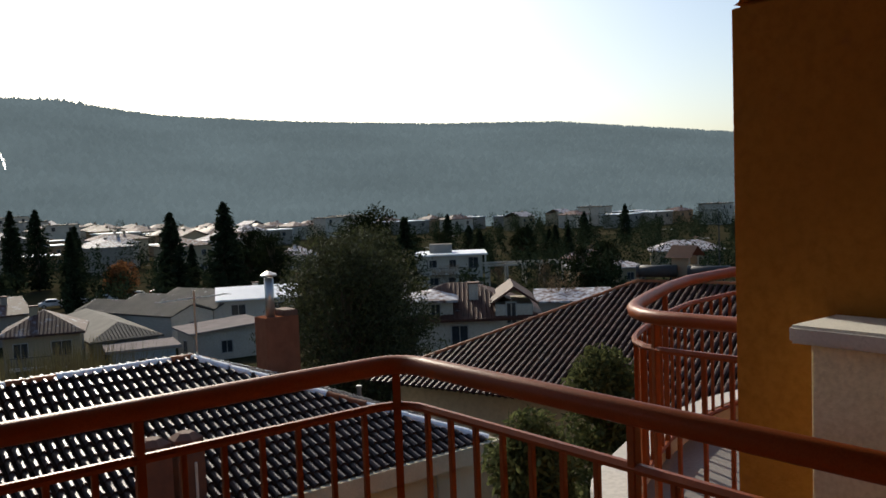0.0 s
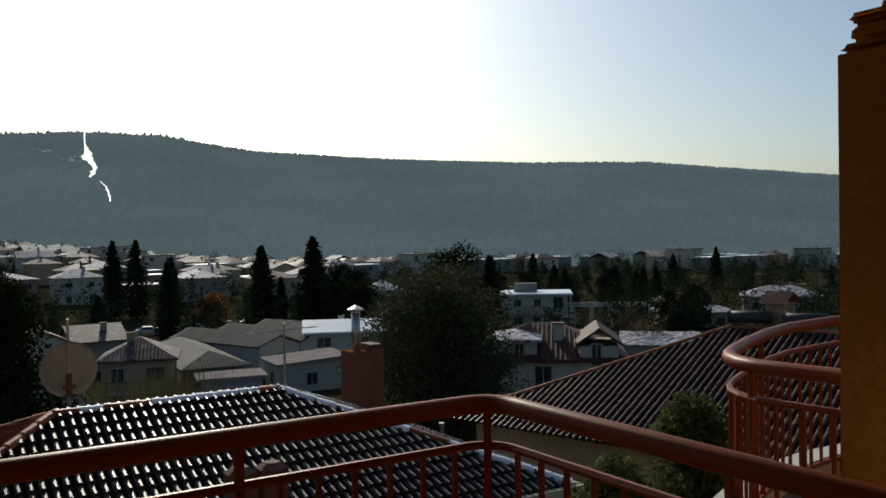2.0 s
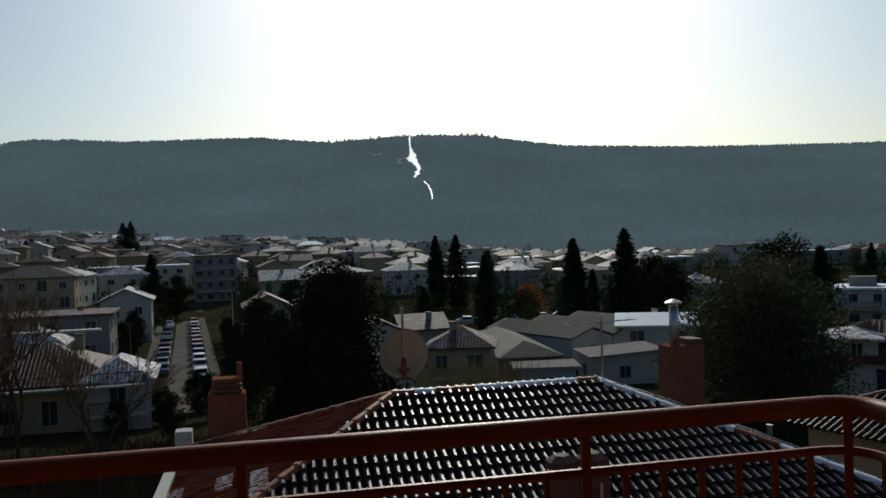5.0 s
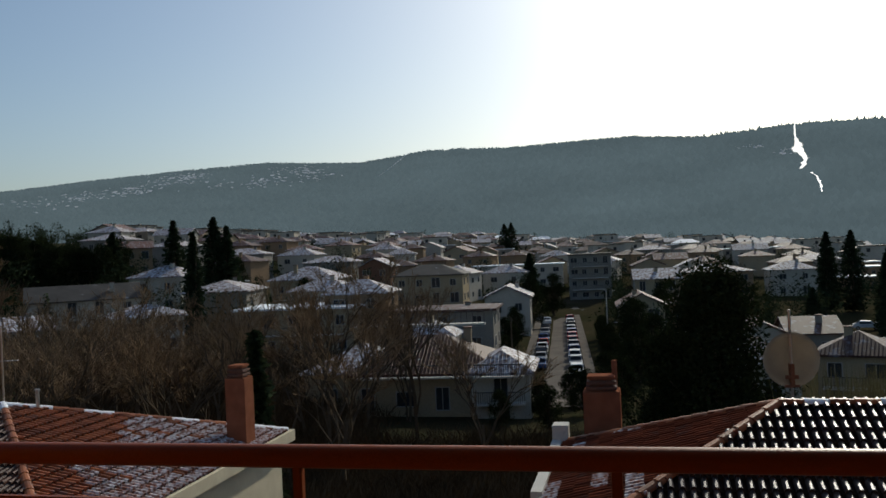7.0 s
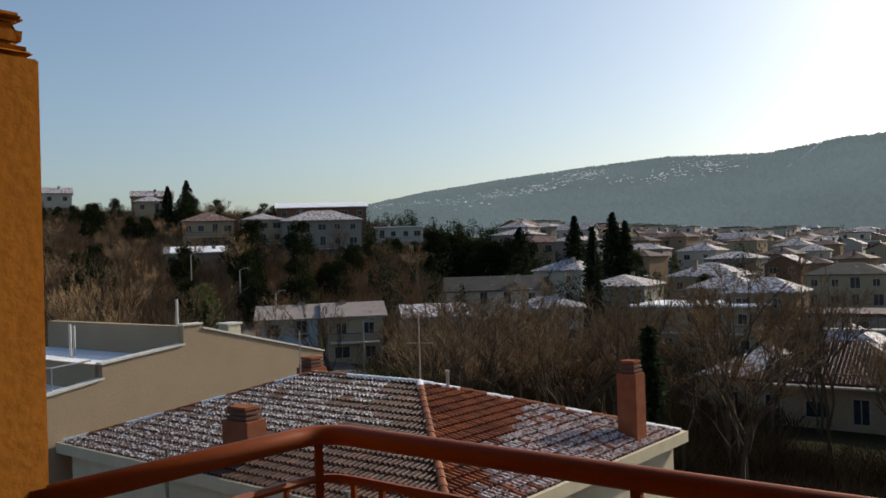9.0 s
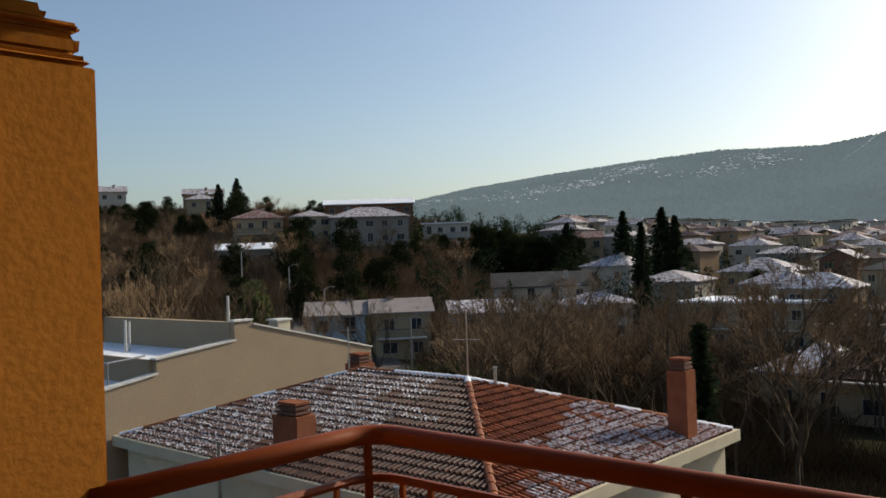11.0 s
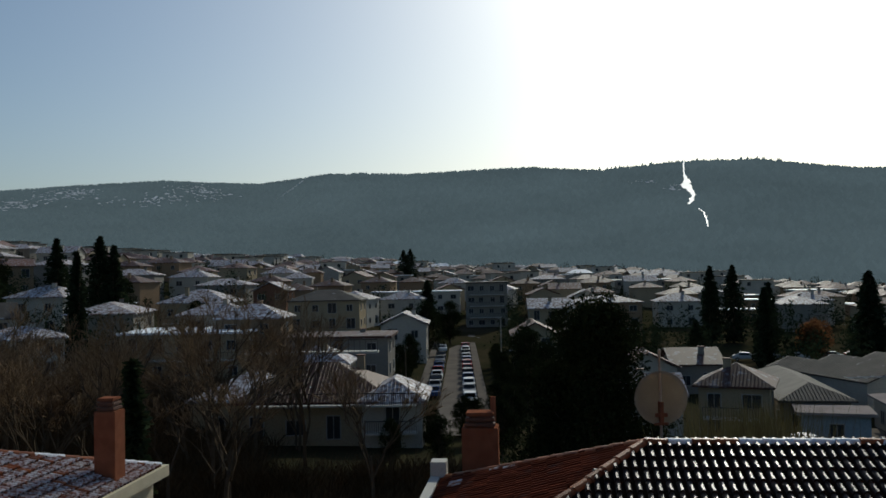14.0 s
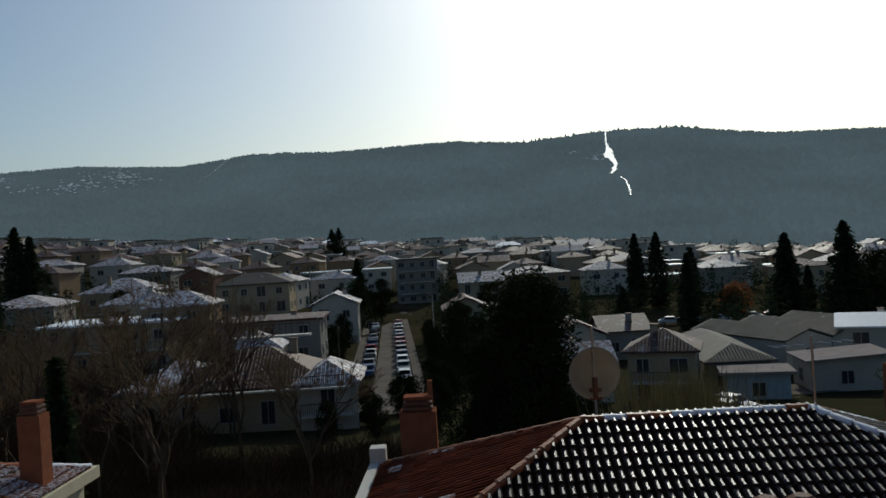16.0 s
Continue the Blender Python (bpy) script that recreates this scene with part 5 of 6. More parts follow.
# ---- parked cars ----
def car(x, y, yaw, paint, label, scale=1.0):
    th = thing("car", pose(x, y, ground(x, y) + 0.1, 0, 0, yaw), label, "car", "parked cars")
    sec = [(-2.1, 0.45), (-2.08, 0.8), (-1.2, 0.95), (-0.6, 1.42), (0.9, 1.46), (1.7, 1.0), (2.1, 0.9), (2.12, 0.4)]
    bm = bmesh.new()
    rings = []
    for sx, wsc in ((-0.86, 0), (-0.8, 1), (0.8, 1), (0.86, 0)):
        rings.append([bm.verts.new((sx * (0.84 if z > 1.2 else 1), yy, z if wsc else 0.4 + (z - 0.4) * 0.9)) for yy, z in sec])
    for a, b in zip(rings, rings[1:]):
        for k in range(len(sec)):
            j = (k + 1) % len(sec)
            bm.faces.new((a[k], a[j], b[j], b[k]))
    bm.faces.new(rings[0])
    bm.faces.new(rings[-1])
    part("body", bm, paint, th)
    for ya, za, yb, zb in ((-1.15, 1.0, -0.65, 1.38), (1.62, 1.08, 1.0, 1.42)):
        bm = bmesh.new()
        v = [bm.verts.new(p) for p in ((-0.7, ya - 0.01, za), (0.7, ya - 0.01, za), (0.62, yb - 0.01, zb), (-0.62, yb - 0.01, zb))]
        bm.faces.new(v)
        s = bmesh.ops.solidify(bm, geom=bm.faces[:], thickness=0.06)
        part("windscreen", bm, "glass", th)
    for s in (-1, 1):
        part("side_window", box((s * 0.82 - 0.02, -0.6, 1.0), (s * 0.82 + 0.02, 1.1, 1.34)), "glass", th)
    for wx in (-0.78, 0.78):
        for wy in (-1.3, 1.35):
            w = part("wheel", tube([(wx - 0.1, wy, 0.32), (wx + 0.1, wy, 0.32)], 0.32, 14), "tyre", th)
            part("rim", tube([(wx - 0.11, wy, 0.32), (wx + 0.11, wy, 0.32)], 0.18, 10), "steel", w)
    for s in (-0.6, 0.6):
        part("headlight", box((s - 0.16, -2.12, 0.66), (s + 0.16, -2.04, 0.78)), "w_white", th)
    return th


CARS = [car(street_x(y) + 2.3, y, 5, p, lab) for y, p, lab in ((112, "car_grey", "silver-grey hatchback parked at the kerb"), (118, "car_white", "white hatchback parked at the kerb"), (124, "car_blue", "dark blue car parked at the kerb"), (130, "car_dark", "black car parked at the kerb"), (136, "car_red", "dark red car parked at the kerb"))]
for k, (y, s) in enumerate(((104, 1), (142, 1), (148, 1), (154, 1), (161, 1), (168, 1), (176, 1), (110, -1), (116, -1), (122, -1), (127.5, -1), (133, -1), (140, -1), (150, -1), (158, -1), (172, -1))):
    copy_thing(CARS[(k * 3 + 1) % 5], pose(street_x(y) + 2.3 * s, y, ground(street_x(y), y) + 0.1, 0, 0, 5 if s > 0 else 185))
for x, y, k, yaw in ((20, 66, 0, 40), (21.5, 70, 1, 40), (38, 88, 1, 70), (36, 150, 1, 80), (40, 152, 0, 80), (44, 149, 1, 75), (50, 150, 1, 85), (55, 152, 4, 85), (60, 151, 1, 80)):
    copy_thing(CARS[k], pose(x, y, ground(x, y) + 0.1, 0, 0, yaw))


# ---- trees ----
def leaf_cloud(centres, n, size, seed, flat=1.0):
    """Many small leaf faces about the given (x, y, z, radius) clumps."""
    r2 = np.random.RandomState(seed)
    c = np.array(centres)
    w = c[:, 3] ** 2
    idx = r2.choice(len(c), n, p=w / w.sum())
    d = r2.normal(size=(n, 3))
    d /= np.linalg.norm(d, axis=1)[:, None]
    rad = c[idx, 3] * (0.3 + 0.75 * r2.rand(n) ** 0.6)
    p = c[idx, :3] + d * rad[:, None] * np.array((1, 1, flat))
    a = r2.normal(size=(n, 3))
    b = r2.normal(size=(n, 3))
    a *= (size * (0.5 + r2.rand(n)) / np.linalg.norm(a, axis=1))[:, None]
    b *= (size * 0.6 * (0.5 + r2.rand(n)) / np.linalg.norm(b, axis=1))[:, None]
    v = np.stack((p - a, p + b * 0.7, p + a, p - b * 0.7), 1).reshape(-1, 3)
    return [tuple(q) for q in v], [(4 * i, 4 * i + 1, 4 * i + 2, 4 * i + 3) for i in range(n)]


def trunk(h, r, bends=4, seed=0):
    r2 = random.Random(seed)
    pts, rad, x, y = [], [], 0, 0
    for i in range(bends + 1):
        pts.append((x, y, h * i / bends - 0.3))
        rad.append(r * (1 - 0.8 * i / bends))
        x += r2.uniform(-1, 1) * h * 0.02
        y += r2.uniform(-1, 1) * h * 0.02
    return tube(pts, rad, 7)


def needle_crown(rows, n, size, seed):
    """Needle sprays on whorls of drooping boughs: rows are (z, reach) from the foot to the tip."""
    r2 = np.random.RandomState(seed)
    zz, reach = np.array([q[0] for q in rows]), np.array([q[1] for q in rows])
    pick = r2.rand(n) ** 1.15
    z = zz[0] + (zz[-1] - zz[0]) * pick
    a = r2.rand(n) * 6.2832
    ragged = 1 + 0.32 * np.sin(a * 3 + z * 1.7 + seed) + 0.3 * np.sin(a * 5 - z * 3.1 + seed * 2) + 0.2 * np.sin(a * 9 + z * 6.3)
    out = np.interp(z, zz, reach) * ragged * r2.rand(n) ** 0.45
    p = np.stack((out * np.cos(a), out * np.sin(a), z - out * 0.18), 1)
    d = np.stack((np.cos(a), np.sin(a), 0.1 - 0.5 * r2.rand(n)), 1) + r2.normal(size=(n, 3)) * 0.35
    d *= (size * (0.6 + r2.rand(n)))[:, None]
    e = r2.normal(size=(n, 3)) * size * 0.28
    v = np.stack((p - d * 0.5, p + e, p + d * 0.6, p - e), 1).reshape(-1, 3)
    return [tuple(q) for q in v], [(4 * i, 4 * i + 1, 4 * i + 2, 4 * i + 3) for i in range(n)]


def cypress(x, y, h, w, seed, label, z=None, mat="cypress"):
    th = thing("cypress", pose(x, y, ground(x, y) if z is None else z), label, "tree")
    part("trunk", trunk(h * 0.9, h * 0.018 + 0.05, 3, seed), "bark", th)
    rows = [(h * f, w * 0.5 * k) for f, k in ((0.04, 0.6), (0.2, 0.95), (0.45, 0.9), (0.65, 0.7), (0.82, 0.42), (0.93, 0.18), (1.0, 0.03))]
    v, f = needle_crown(rows, 3600, 0.026 * h + 0.1, seed)
    part("crown", raw("crown", v, f, mat), mat, th)
    return th


def fir(x, y, h, w, seed, label, mat="cypress"):
    th = thing("conifer", pose(x, y, ground(x, y)), label, "tree")
    part("trunk", trunk(h * 0.95, h * 0.02 + 0.05, 3, seed), "bark", th)
    r2 = random.Random(seed)
    bm = bmesh.new()
    rows = []
    for i in range(15):
        f = i / 14
        rad = w * 0.85 * (1 - f) ** 0.85 * (1.0 if i % 2 else 0.72) + 0.1
        rows.append((h * (0.08 + 0.92 * f), rad))
        for q in range(3):
            a = r2.random() * 6.28
            add_tube(bm, [(0, 0, rows[-1][0]), (math.cos(a) * rad, math.sin(a) * rad, rows[-1][0] - rad * 0.2)], 0.04, 4, False)
    part("branchwork", bm, "bark", th)
    v, f = needle_crown(rows, 5200, 0.03 * h + 0.1, seed)
    part("crown", raw("crown", v, f, mat), mat, th)
    return th


def broadleaf(x, y, h, w, seed, label, mat="leaf", n=9000, size=0.2, low=0.15, z=None, name="evergreen_tree", cone=False):
    th = thing(name, pose(x, y, ground(x, y) if z is None else z), label, "tree")
    part("trunk", trunk(h * 0.6, h * 0.03 + 0.05, 4, seed), "bark", th)
    r2 = random.Random(seed)
    cs, bm = [], bmesh.new()
    for i in range(64):
        f = low + (1 - low) * r2.random()
        prof = math.sin(math.pi * min(0.97, 0.18 + 0.8 * (f - low) / (1 - low))) ** 0.6
        if cone:
            prof = (1.02 - (f - low) / (1 - low)) ** 0.95
        a = r2.random() * 6.28
        rad = w * prof * r2.uniform(0.3, 1.0) * 0.5
        p = (math.cos(a) * rad, math.sin(a) * rad, h * f * 0.95)
        cs.append((*p, w * r2.uniform(0.12, 0.23)))
        add_tube(bm, [(0, 0, max(0.3, p[2] * 0.55)), (p[0] * 0.5, p[1] * 0.5, p[2] * 0.8), p], [0.1, 0.06, 0.02], 4, False)
    part("branchwork", bm, "bark", th)
    v, f = leaf_cloud(cs, n, size, seed, 0.8)
    part("crown", raw("crown", v, f, mat), mat, th)
    return th


def bare_tree(seed, h, spread, label, levels=7):
    """A leafless tree: trunk and limbs as one mesh, the fine twigs as another."""
    th = thing("bare_tree", pose(0, 0, 0), label, "tree", "bare trees")
    r2 = random.Random(seed)
    big, fine = [], []

    def grow(p, d, ln, r, lv):
        q = p + d * ln
        mid = p.lerp(q, 0.5) + Vector((r2.uniform(-1, 1), r2.uniform(-1, 1), 0)) * ln * 0.06
        (big if lv > levels - 5 else fine).append((p, mid, q, r, r * 0.72))
        if lv == 0:
            return
        for k in range((2 if r2.random() < 0.45 else 3) if lv > 1 else 3):
            a = r2.random() * 6.28
            s = spread * r2.uniform(0.5, 1.2)
            nd = (d + Vector((math.cos(a) * s, math.sin(a) * s, r2.uniform(-0.1, 0.3)))).normalized()
            grow(p.lerp(q, r2.uniform(0.6, 1)), nd, ln * r2.uniform(0.6, 0.85), r * 0.62, lv - 1)
    grow(Vector((0, 0, -0.5)), Vector((r2.uniform(-0.08, 0.08), r2.uniform(-0.08, 0.08), 1)).normalized(), h * 0.3, h * 0.0125, levels)
    for nm, segs, mat in (("trunk", big, "bark"), ("branchwork", fine, "twig")):
        v, f = [], []
        for p, mid, q, ra, rb in segs:
            d = (q - p).normalized()
            s = d.orthogonal().normalized()
            u = d.cross(s)
            k = len(v)
            for c, rr in ((p, ra), (mid, (ra + rb) / 2), (q, rb)) if nm == "trunk" else ((p, ra), (q, rb)):
                rr = max(rr, 0.01)
                for i in range(3):
                    an = i * 2.0944
                    v.append(tuple(c + (s * math.cos(an) + u * math.sin(an)) * rr))
            for j in (0, 3) if nm == "trunk" else (0,):
                for i in range(3):
                    f.append((k + j + i, k + j + (i + 1) % 3, k + j + 3 + (i + 1) % 3, k + j + 3 + i))
        ob = part(nm, raw(nm, v, f, mat), mat, th)
        if nm == "branchwork":
            tagged(ob, kind="stuff")
    return th


DARK = "dark green cypress, narrow and dense"
for k, (x, y, top_z, w) in enumerate(((37.6, 186, 16.2, 4.2), (42, 185, 16.3, 5.2), (38, 145, 12.5, 3.6), (44, 165, 12.9, 3.8), (24, 128, 8.4, 3.5), (41.2, 57, 14.2, 2.2), (200, 167, 11.6, 4), (192, 176, 9.9, 4), (162, 204, 10.5, 4.5), (128.6, 154, 8.9, 4.5), (128.8, 126, 9, 3), (131.5, 125, 8.9, 3), (120, 140, 8.5, 5), (140, 146, 8.6, 5), (135, 134, 8, 4), (-59.6, 396, 26.8, 7), (-56.4, 396, 27.3, 7), (-69.4, 133, 23.0, 5.5), (-67.5, 134, 21.5, 4), (-62.8, 114, 20, 2.6), (-85, 147, 23.6, 4.5), (-13.4, 29.3, 13.1, 1.0), (60, 150, 9, 2.5), (72, 152, 9, 2.5), (-190, 131, 38.5, 5), (-192.5, 127, 37, 4))):
    cypress(x, y, top_z - ground(x, y), w, 100 + k, DARK)
for k, (x, y, top_z, w) in enumerate(((52.8, 140.6, 14.8, 4.2), (56.9, 128.2, 16.2, 5.0), (-100, 150, 22, 4), (-28, 230, 14, 4))):
    fir(x, y, top_z - ground(x, y), w, 200 + k, "dark green fir with drooping branches")
broadleaf(24.6, 39.5, 13.7 - ground(24.4, 38.2), 9.4, 301, "large dense evergreen tree with rounded crown", mat="evergreen", n=42000, size=0.12, low=0.1)
broadleaf(28.6, 43.0, 14.2 - ground(26, 43), 6.6, 302, "large dense evergreen tree with rounded crown", mat="evergreen", n=36000, size=0.12, low=0.1)
broadleaf(44, 67, 14.8 - ground(44, 67), 9, 303, "broad dark evergreen tree", n=16000, size=0.18)
broadleaf(3.4, 39.0, 14.7 - ground(3, 38), 8.6, 304, "dark pine with an uneven ragged crown", n=64000, size=0.12, low=0.04, cone=True)
broadleaf(1.9, 40.5, 11.6 - ground(1, 40), 6.4, 305, "dark pine with an uneven ragged crown", n=32000, size=0.12, low=0.06, cone=True)
broadleaf(7.2, 7.0, 9.3, 2.4, 306, "light green young conifer below the balcony", mat="olive", n=52000, size=0.06, low=0.1, z=4.4, cone=True)
broadleaf(9.5, 7.9, 9.6, 2.6, 307, "light green young conifer below the balcony", mat="olive", n=52000, size=0.06, low=0.1, z=4.4, cone=True)
broadleaf(-60.7, 43.8, 15 - ground(-60.7, 43.8), 4.0, 308, "olive-green bushy tree beside the road", mat="olive", n=5000, size=0.2)
T1 = broadleaf(63.5, 125, 11, 6.5, 310, "round dark evergreen tree in the town", n=7000, size=0.22)
T2 = broadleaf(-19.5, 160, 10, 6, 311, "dark leafy street tree", n=7000, size=0.2)
T3 = broadleaf(50, 158, 6.5, 5, 312, "russet-leaved tree with winter foliage", mat="rust", n=2500, size=0.3)
T4 = broadleaf(-40, 40, 3.5, 4, 313, "small grey-green olive tree on the slope", mat="olive", n=2500, size=0.2, name="olive_tree")
rng = random.Random(8)
for x, y, s in ((64.7, 136, 1.1), (105, 93, 0.75), (98, 90, 0.7), (112, 97, 0.7), (110, 150, 0.7), (131, 139, 0.8), (124, 144, 0.7), (116, 148, 0.75), (-14.8 - 6, 109, 0.6), (-18, 189, 0.9), (-26, 180, 0.8), (-19, 135, 0.6), (-18.5, 122, 0.55), (-1, 130, 0.8), (0, 118, 0.75), (2, 110, 0.7), (0, 100, 0.6), (5, 170, 0.8), (-118, 92, 0.9), (-125, 100, 1.0), (-121, 108, 1.0), (-112, 100, 0.7), (-172, 118, 1.1), (-180, 125, 1.1), (-60, 150, 0.8), (-84, 170, 1.0), (60, 100, 0.7)) + tuple((street_x(q) + 7.2, q, 0.42) for q in range(96, 150, 6)) + tuple((street_x(q) - 6.8, q, 0.34) for q in range(94, 140, 7)):
    copy_thing(rng.choice((T1, T2)), pose(x, y, ground(x, y) - 0.2, 0, 0, rng.random() * 360) @ Matrix.Scale(s, 4))
for i in range(64):
    b, r = 33 + 13 * rng.random(), 175 + 40 * rng.random()
    x, y = -r * math.sin(radians(b)), r * math.cos(radians(b))
    copy_thing(rng.choice((T1, T2)), pose(x, y, ground(x, y) - 0.3, 0, 0, rng.random() * 360) @ Matrix.Scale(rng.uniform(0.6, 1.05) * (0.55 if b > 39.5 else 1), 4))
for i in range(64):
    b, r = rng.uniform(44, 68), 105 + 160 * rng.random()
    x, y = -r * math.sin(radians(b)), r * math.cos(radians(b))
    if any((x - p) ** 2 + (y - q) ** 2 < 110 for p, q, s in taken):
        continue
    copy_thing(rng.choice((T1, T2, T4)), pose(x, y, ground(x, y) - 0.3, 0, 0, rng.random() * 360) @ Matrix.Scale(rng.uniform(0.5, 0.9), 4))
fv, ff = [], []
for i in range(1250):
    b, r = rng.uniform(-60, 45), 120 + 520 * rng.random()
    if r > np.interp(b, FOOT_B, FOOT_R) + 10:
        continue
    x, y = -r * math.sin(radians(b)), r * math.cos(radians(b))
    if any((x - p) ** 2 + (y - q) ** 2 < 60 for p, q, s in taken) or abs(x - street_x(y)) < 7:
        continue
    h, tall = rng.uniform(4.5, 9.5), rng.random() < 0.25
    z = ground(x, y)
    cs = []
    for k in range(9):
        f = (k + 0.5) / 9
        s = h * (0.1 if tall else 0.26) * (1 - f if tall else math.sin(math.pi * (0.15 + 0.8 * f))) + 0.3
        cs.append((x + rng.gauss(0, s * 0.5), y + rng.gauss(0, s * 0.5), z + h * (0.1 + 0.85 * f), s))
    v, f = leaf_cloud(cs, 260, 0.36, i)
    o = len(fv)
    fv += v
    ff += [tuple(q + o for q in t) for t in f]
tagged(new("far_trees", raw("far_trees", fv, ff, "cypress")), "dark evergreen trees between the far houses", "trees", kind="stuff")
for x, y, s in ((-6.0, 80, 0.4), (-3.0, 86, 0.5), (-8.2, 73, 0.36), (-4.5, 74, 0.42), (-2, 68, 0.45), (-10.5, 66, 0.32), (-1.5, 78, 0.5), (-6.5, 64, 0.36)):
    copy_thing(T2, pose(x, y, ground(x, y) - 0.2, 0, 0, x * 40) @ Matrix.Scale(s, 4))
copy_thing(T3, pose(47, 150, ground(47, 150), 0, 0, 50))
for i in range(26):
    b, r = rng.uniform(40, 56), rng.uniform(45, 80)
    x, y = -r * math.sin(radians(b)), r * math.cos(radians(b))
    copy_thing(T4, pose(x, y, ground(x, y) - 0.2, 0, 0, rng.random() * 360) @ Matrix.Scale(rng.uniform(0.7, 1.2), 4))

POPLARS = ((-62, 34, 1.0), (-66, 36, 1.15), (-64, 38, 0.95), (-70, 40, 1.2), (-58, 40, 1.0), (-74, 44, 1.1), (-55, 46, 0.9), (-52, 50, 0.9))
BARE = [bare_tree(s, h, sp, lab) for s, h, sp, lab in ((1, 12.5, 0.55, "tall leafless tree with upright grey branches"), (2, 11.5, 0.7, "leafless tree with spreading brown branches"), (3, 13, 0.42, "tall slender leafless poplar"), (4, 9.5, 0.75, "small leafless tree with tangled twigs"))]
spots = [(-42.9, 50.7, 2, 1.05), (-26.9, 45.9, 1, 1.1), (-30.2, 48.0, 0, 0.95), (-15.7, 45.5, 1, 0.9)]
for b, t in zip(BARE, spots):
    b.matrix_basis = pose(t[0], t[1], ground(t[0], t[1]))
for i in range(85):
    b, r = rng.uniform(9, 41), rng.uniform(45, 90)
    if b < 14 and r > 60 or b < 25 and i % 5 < 3:
        continue
    x, y = -r * math.sin(radians(b)), r * math.cos(radians(b))
    copy_thing(rng.choice(BARE), pose(x, y, ground(x, y), 0, 0, rng.random() * 360) @ Matrix.Scale(rng.uniform(0.78, 1.1) * (1.2 if r < 66 and i % 2 else 1.0), 4))
for i in range(80):
    b, r = rng.uniform(40, 68), rng.uniform(75, 200)
    if 43 < b < 56 and r < 125:
        continue
    x, y = -r * math.sin(radians(b)), r * math.cos(radians(b))
    copy_thing(rng.choice((BARE[0], BARE[2])), pose(x, y, ground(x, y) - 0.3, 0, 0, rng.random() * 360) @ Matrix.Scale(rng.uniform(0.6, 0.9), 4))
for i in range(26):
    b, r = rng.uniform(-48, -28), rng.uniform(80, 150)
    x, y = -r * math.sin(radians(b)), r * math.cos(radians(b))
    copy_thing(rng.choice(BARE), pose(x, y, ground(x, y) - 0.3, 0, 0, rng.random() * 360) @ Matrix.Scale(rng.uniform(0.45, 0.65), 4))

# leafless crowns along the skyline of the slope
for b, r, s in ((54.2, 236, 0.85), (53.3, 240, 0.95), (52.3, 236, 0.8), (51.6, 232, 0.7), (49.6, 240, 0.7), (48.4, 244, 0.75), (60.5, 230, 0.7)):
    x, y = -r * math.sin(radians(b)), r * math.cos(radians(b))
    copy_thing(BARE[1], pose(x, y, ground(x, y) - 0.3, 0, 0, b * 37) @ Matrix.Scale(s, 4))
for x, y, s in POPLARS:
    copy_thing(BARE[2], pose(x, y, ground(x, y) - 0.3, 0, 0, rng.random() * 360) @ Matrix.Scale(s, 4))

# brown undergrowth below the trees and reeds behind the roof
def brush(name, label, region, n, hgt, mat, seed, lean=0.35):
    r2 = random.Random(seed)
    v, f = [], []
    for i in range(n):
        x, y = region(r2)
        z = ground(x, y) - 0.1
        h = hgt * r2.uniform(0.4, 1.1) * (0.55 if math.hypot(x, y) < 50 and mat == "scrub" else 1)
        a = r2.random() * 6.28
        dx, dy = math.cos(a) * h * lean * r2.random(), math.sin(a) * h * lean * r2.random()
        w = (0.015 + 0.02 * r2.random()) * max(1, math.hypot(x, y) / 60)
        k = len(v)
        v += [(x - w, y, z), (x + w, y, z), (x + dx * 0.5 + w * 0.8, y + dy * 0.5, z + h * 0.6), (x + dx * 0.5 - w * 0.8, y + dy * 0.5, z + h * 0.6), (x + dx, y + dy, z + h)]
        f += [(k, k + 1, k + 2, k + 3), (k + 3, k + 2, k + 4)]
    return tagged(new(name, raw(name, v, f, mat)), label, "undergrowth", kind="stuff")


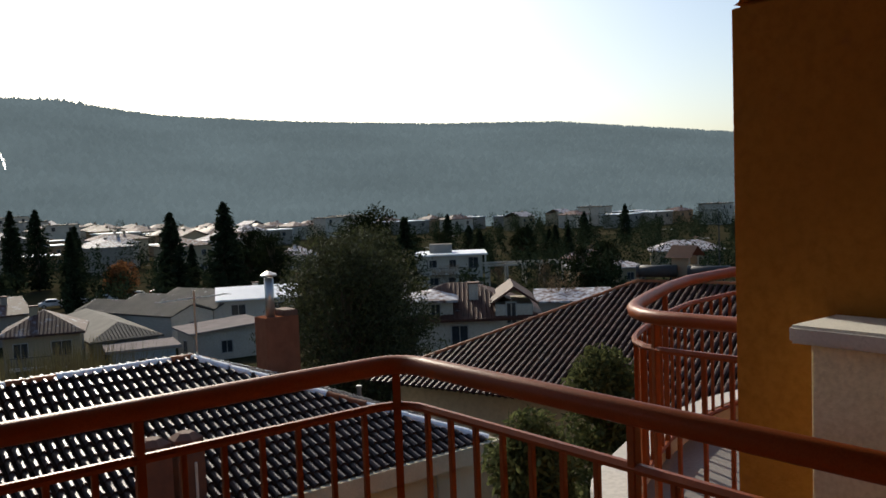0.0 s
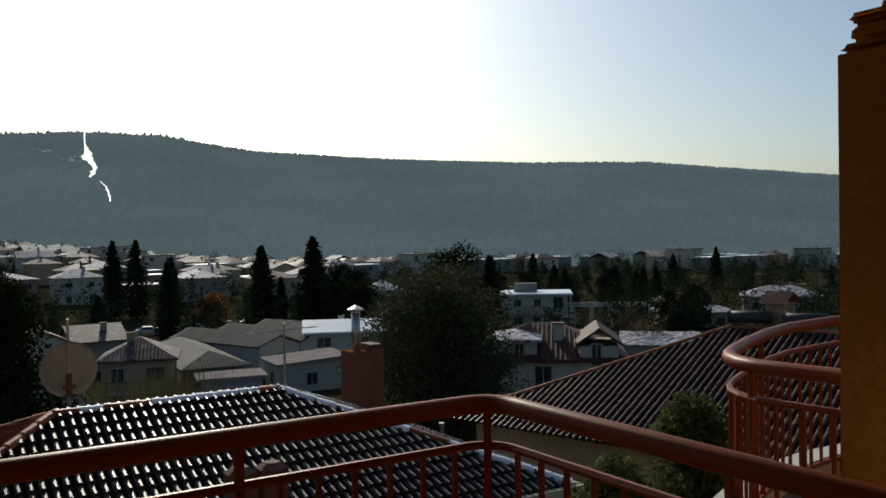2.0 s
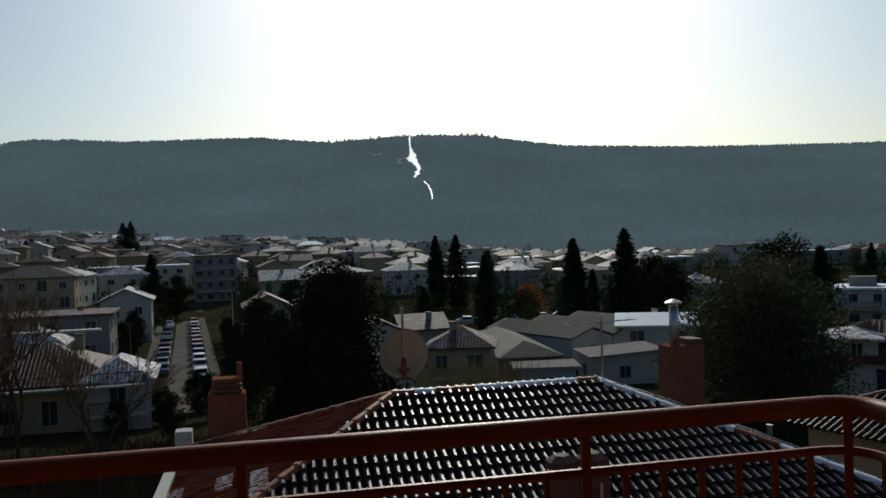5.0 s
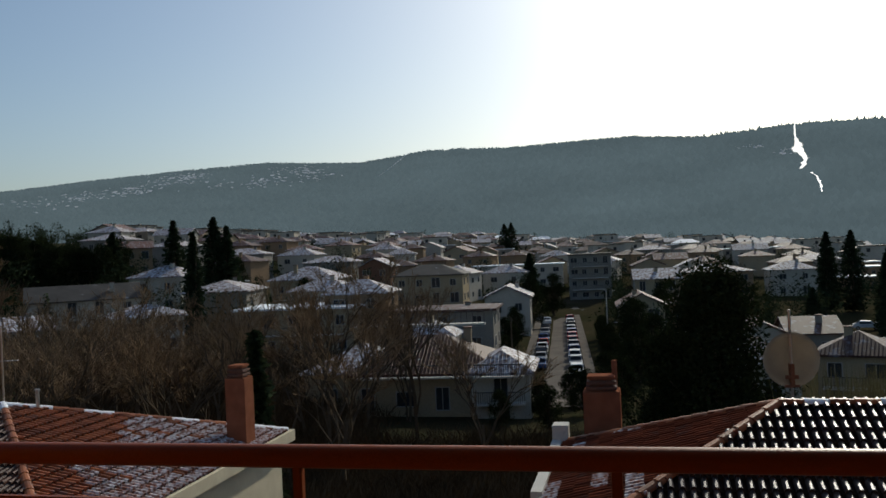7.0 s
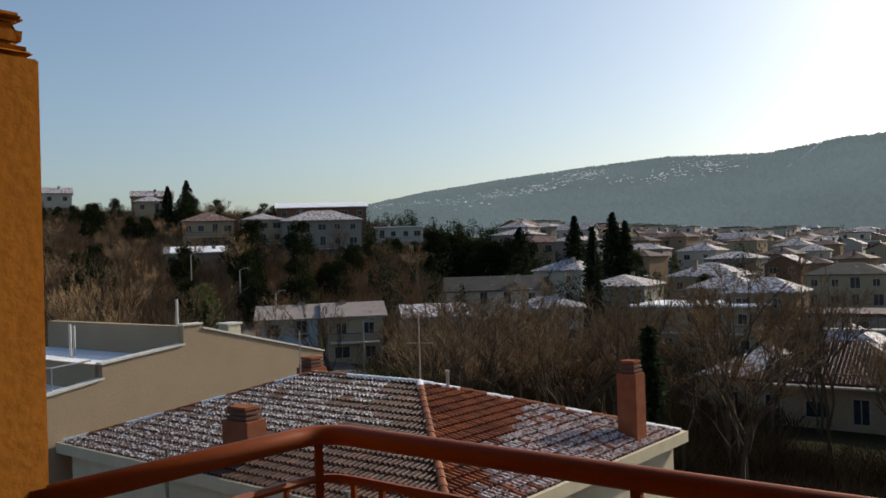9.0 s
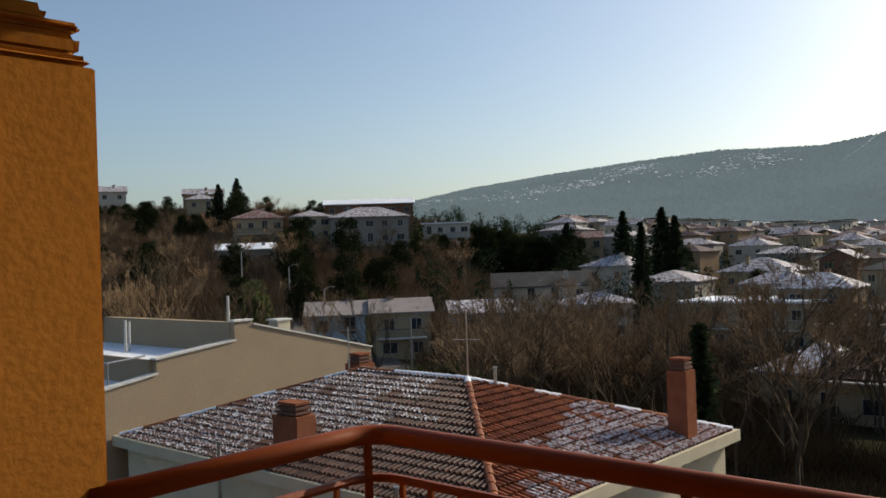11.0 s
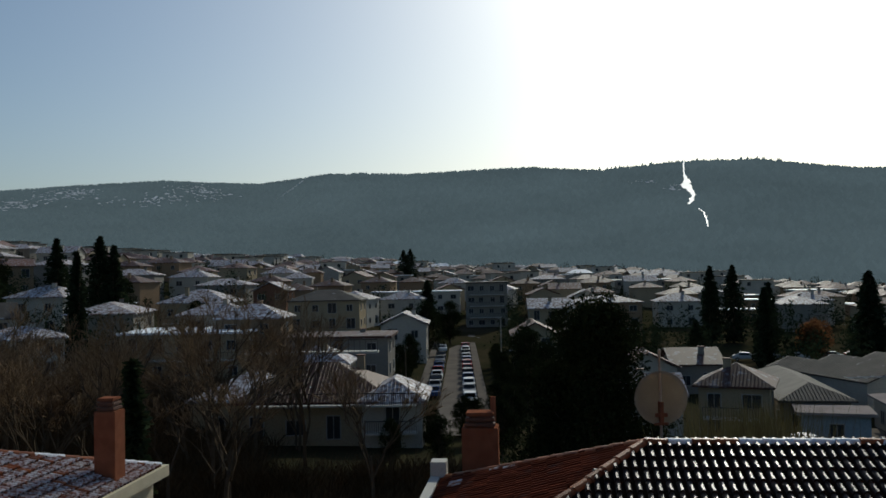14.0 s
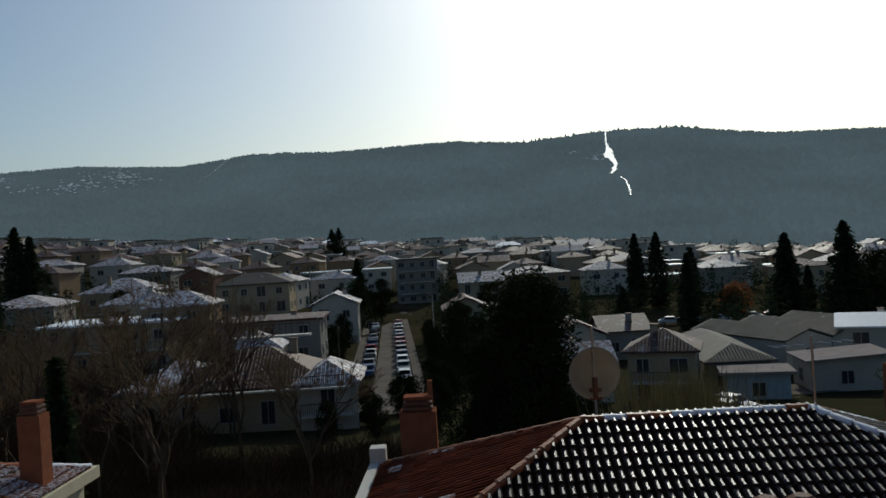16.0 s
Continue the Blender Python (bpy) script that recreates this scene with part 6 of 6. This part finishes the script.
def belt(r2):
    while True:
        b, r = r2.uniform(4, 54), 24 + 90 * r2.random()
        if not (b < 18 and r > 56 or b > 43 and r > 52):
            break
    c = (noise.noise((b * 0.3, r * 0.08, 0)) + 1) * 1.2
    return -r * math.sin(radians(b)) + r2.gauss(0, c), r * math.cos(radians(b)) + r2.gauss(0, c)


def slope(r2):
    b, r = r2.uniform(40, 72), 80 + 200 * r2.random()
    if 42 < b < 56 and r < 118:
        r += 60
    c = (noise.noise((b * 0.4, r * 0.03, 0)) + 1) * 3
    return -r * math.sin(radians(b)) + r2.gauss(0, c), r * math.cos(radians(b)) + r2.gauss(0, c)


brush("undergrowth", "dry brown brushwood below bare trees", belt, 80000, 2.2, "scrub", 1, 1.4)
brush("undergrowth", "brown leafless scrub covering the hillside", slope, 90000, 3.6, "twig", 6, 0.9)
brush("reeds", "pale dry reeds behind the roof ridge", lambda r2: (r2.gauss(8.8, 1.0), r2.gauss(33, 1.2)), 3500, 6.6, "reed", 2, 0.25)

# ---- poles and wires ----
def pole(x, y, h, label, arm=0.0, mat="bark", name="street_lamp", cat="lamp"):
    th = thing(name, pose(x, y, ground(x, y)), label, cat)
    part("post", tube([(0, 0, -0.5), (0, 0, h)], [0.12, 0.07], 8), mat, th)
    if arm:
        part("arm", tube([(0, 0, h - 0.1), (arm * 0.6, 0, h + 0.25), (arm, 0, h + 0.3)], 0.04, 6), "steel", th)
        part("lamp_head", box((arm - 0.1, -0.12, h + 0.22), (arm + 0.55, 0.12, h + 0.34), 0.03), "w_grey", th)
    return th


pole(-4.3, 128, 9, "tall grey street lamp at the kerb", -1.4, "steel")
pole(-13.2, 92, 8, "wooden utility pole at the street", 0, "bark", "utility_pole", "pole")
pole(91.7, 61.7, 12.8, "tall thin lattice mast among trees", 0, "dark_metal", "mast", "mast")
for x, y in ((-58, 60), (-78, 66), (-95, 74), (-112, 78)):
    pole(x, y, 7, "grey street lamp on the slope road", 1.2, "steel")
pole(-66, 38, 9.5, "timber power pole with crossarms", 0, "bark", "utility_pole", "pole")
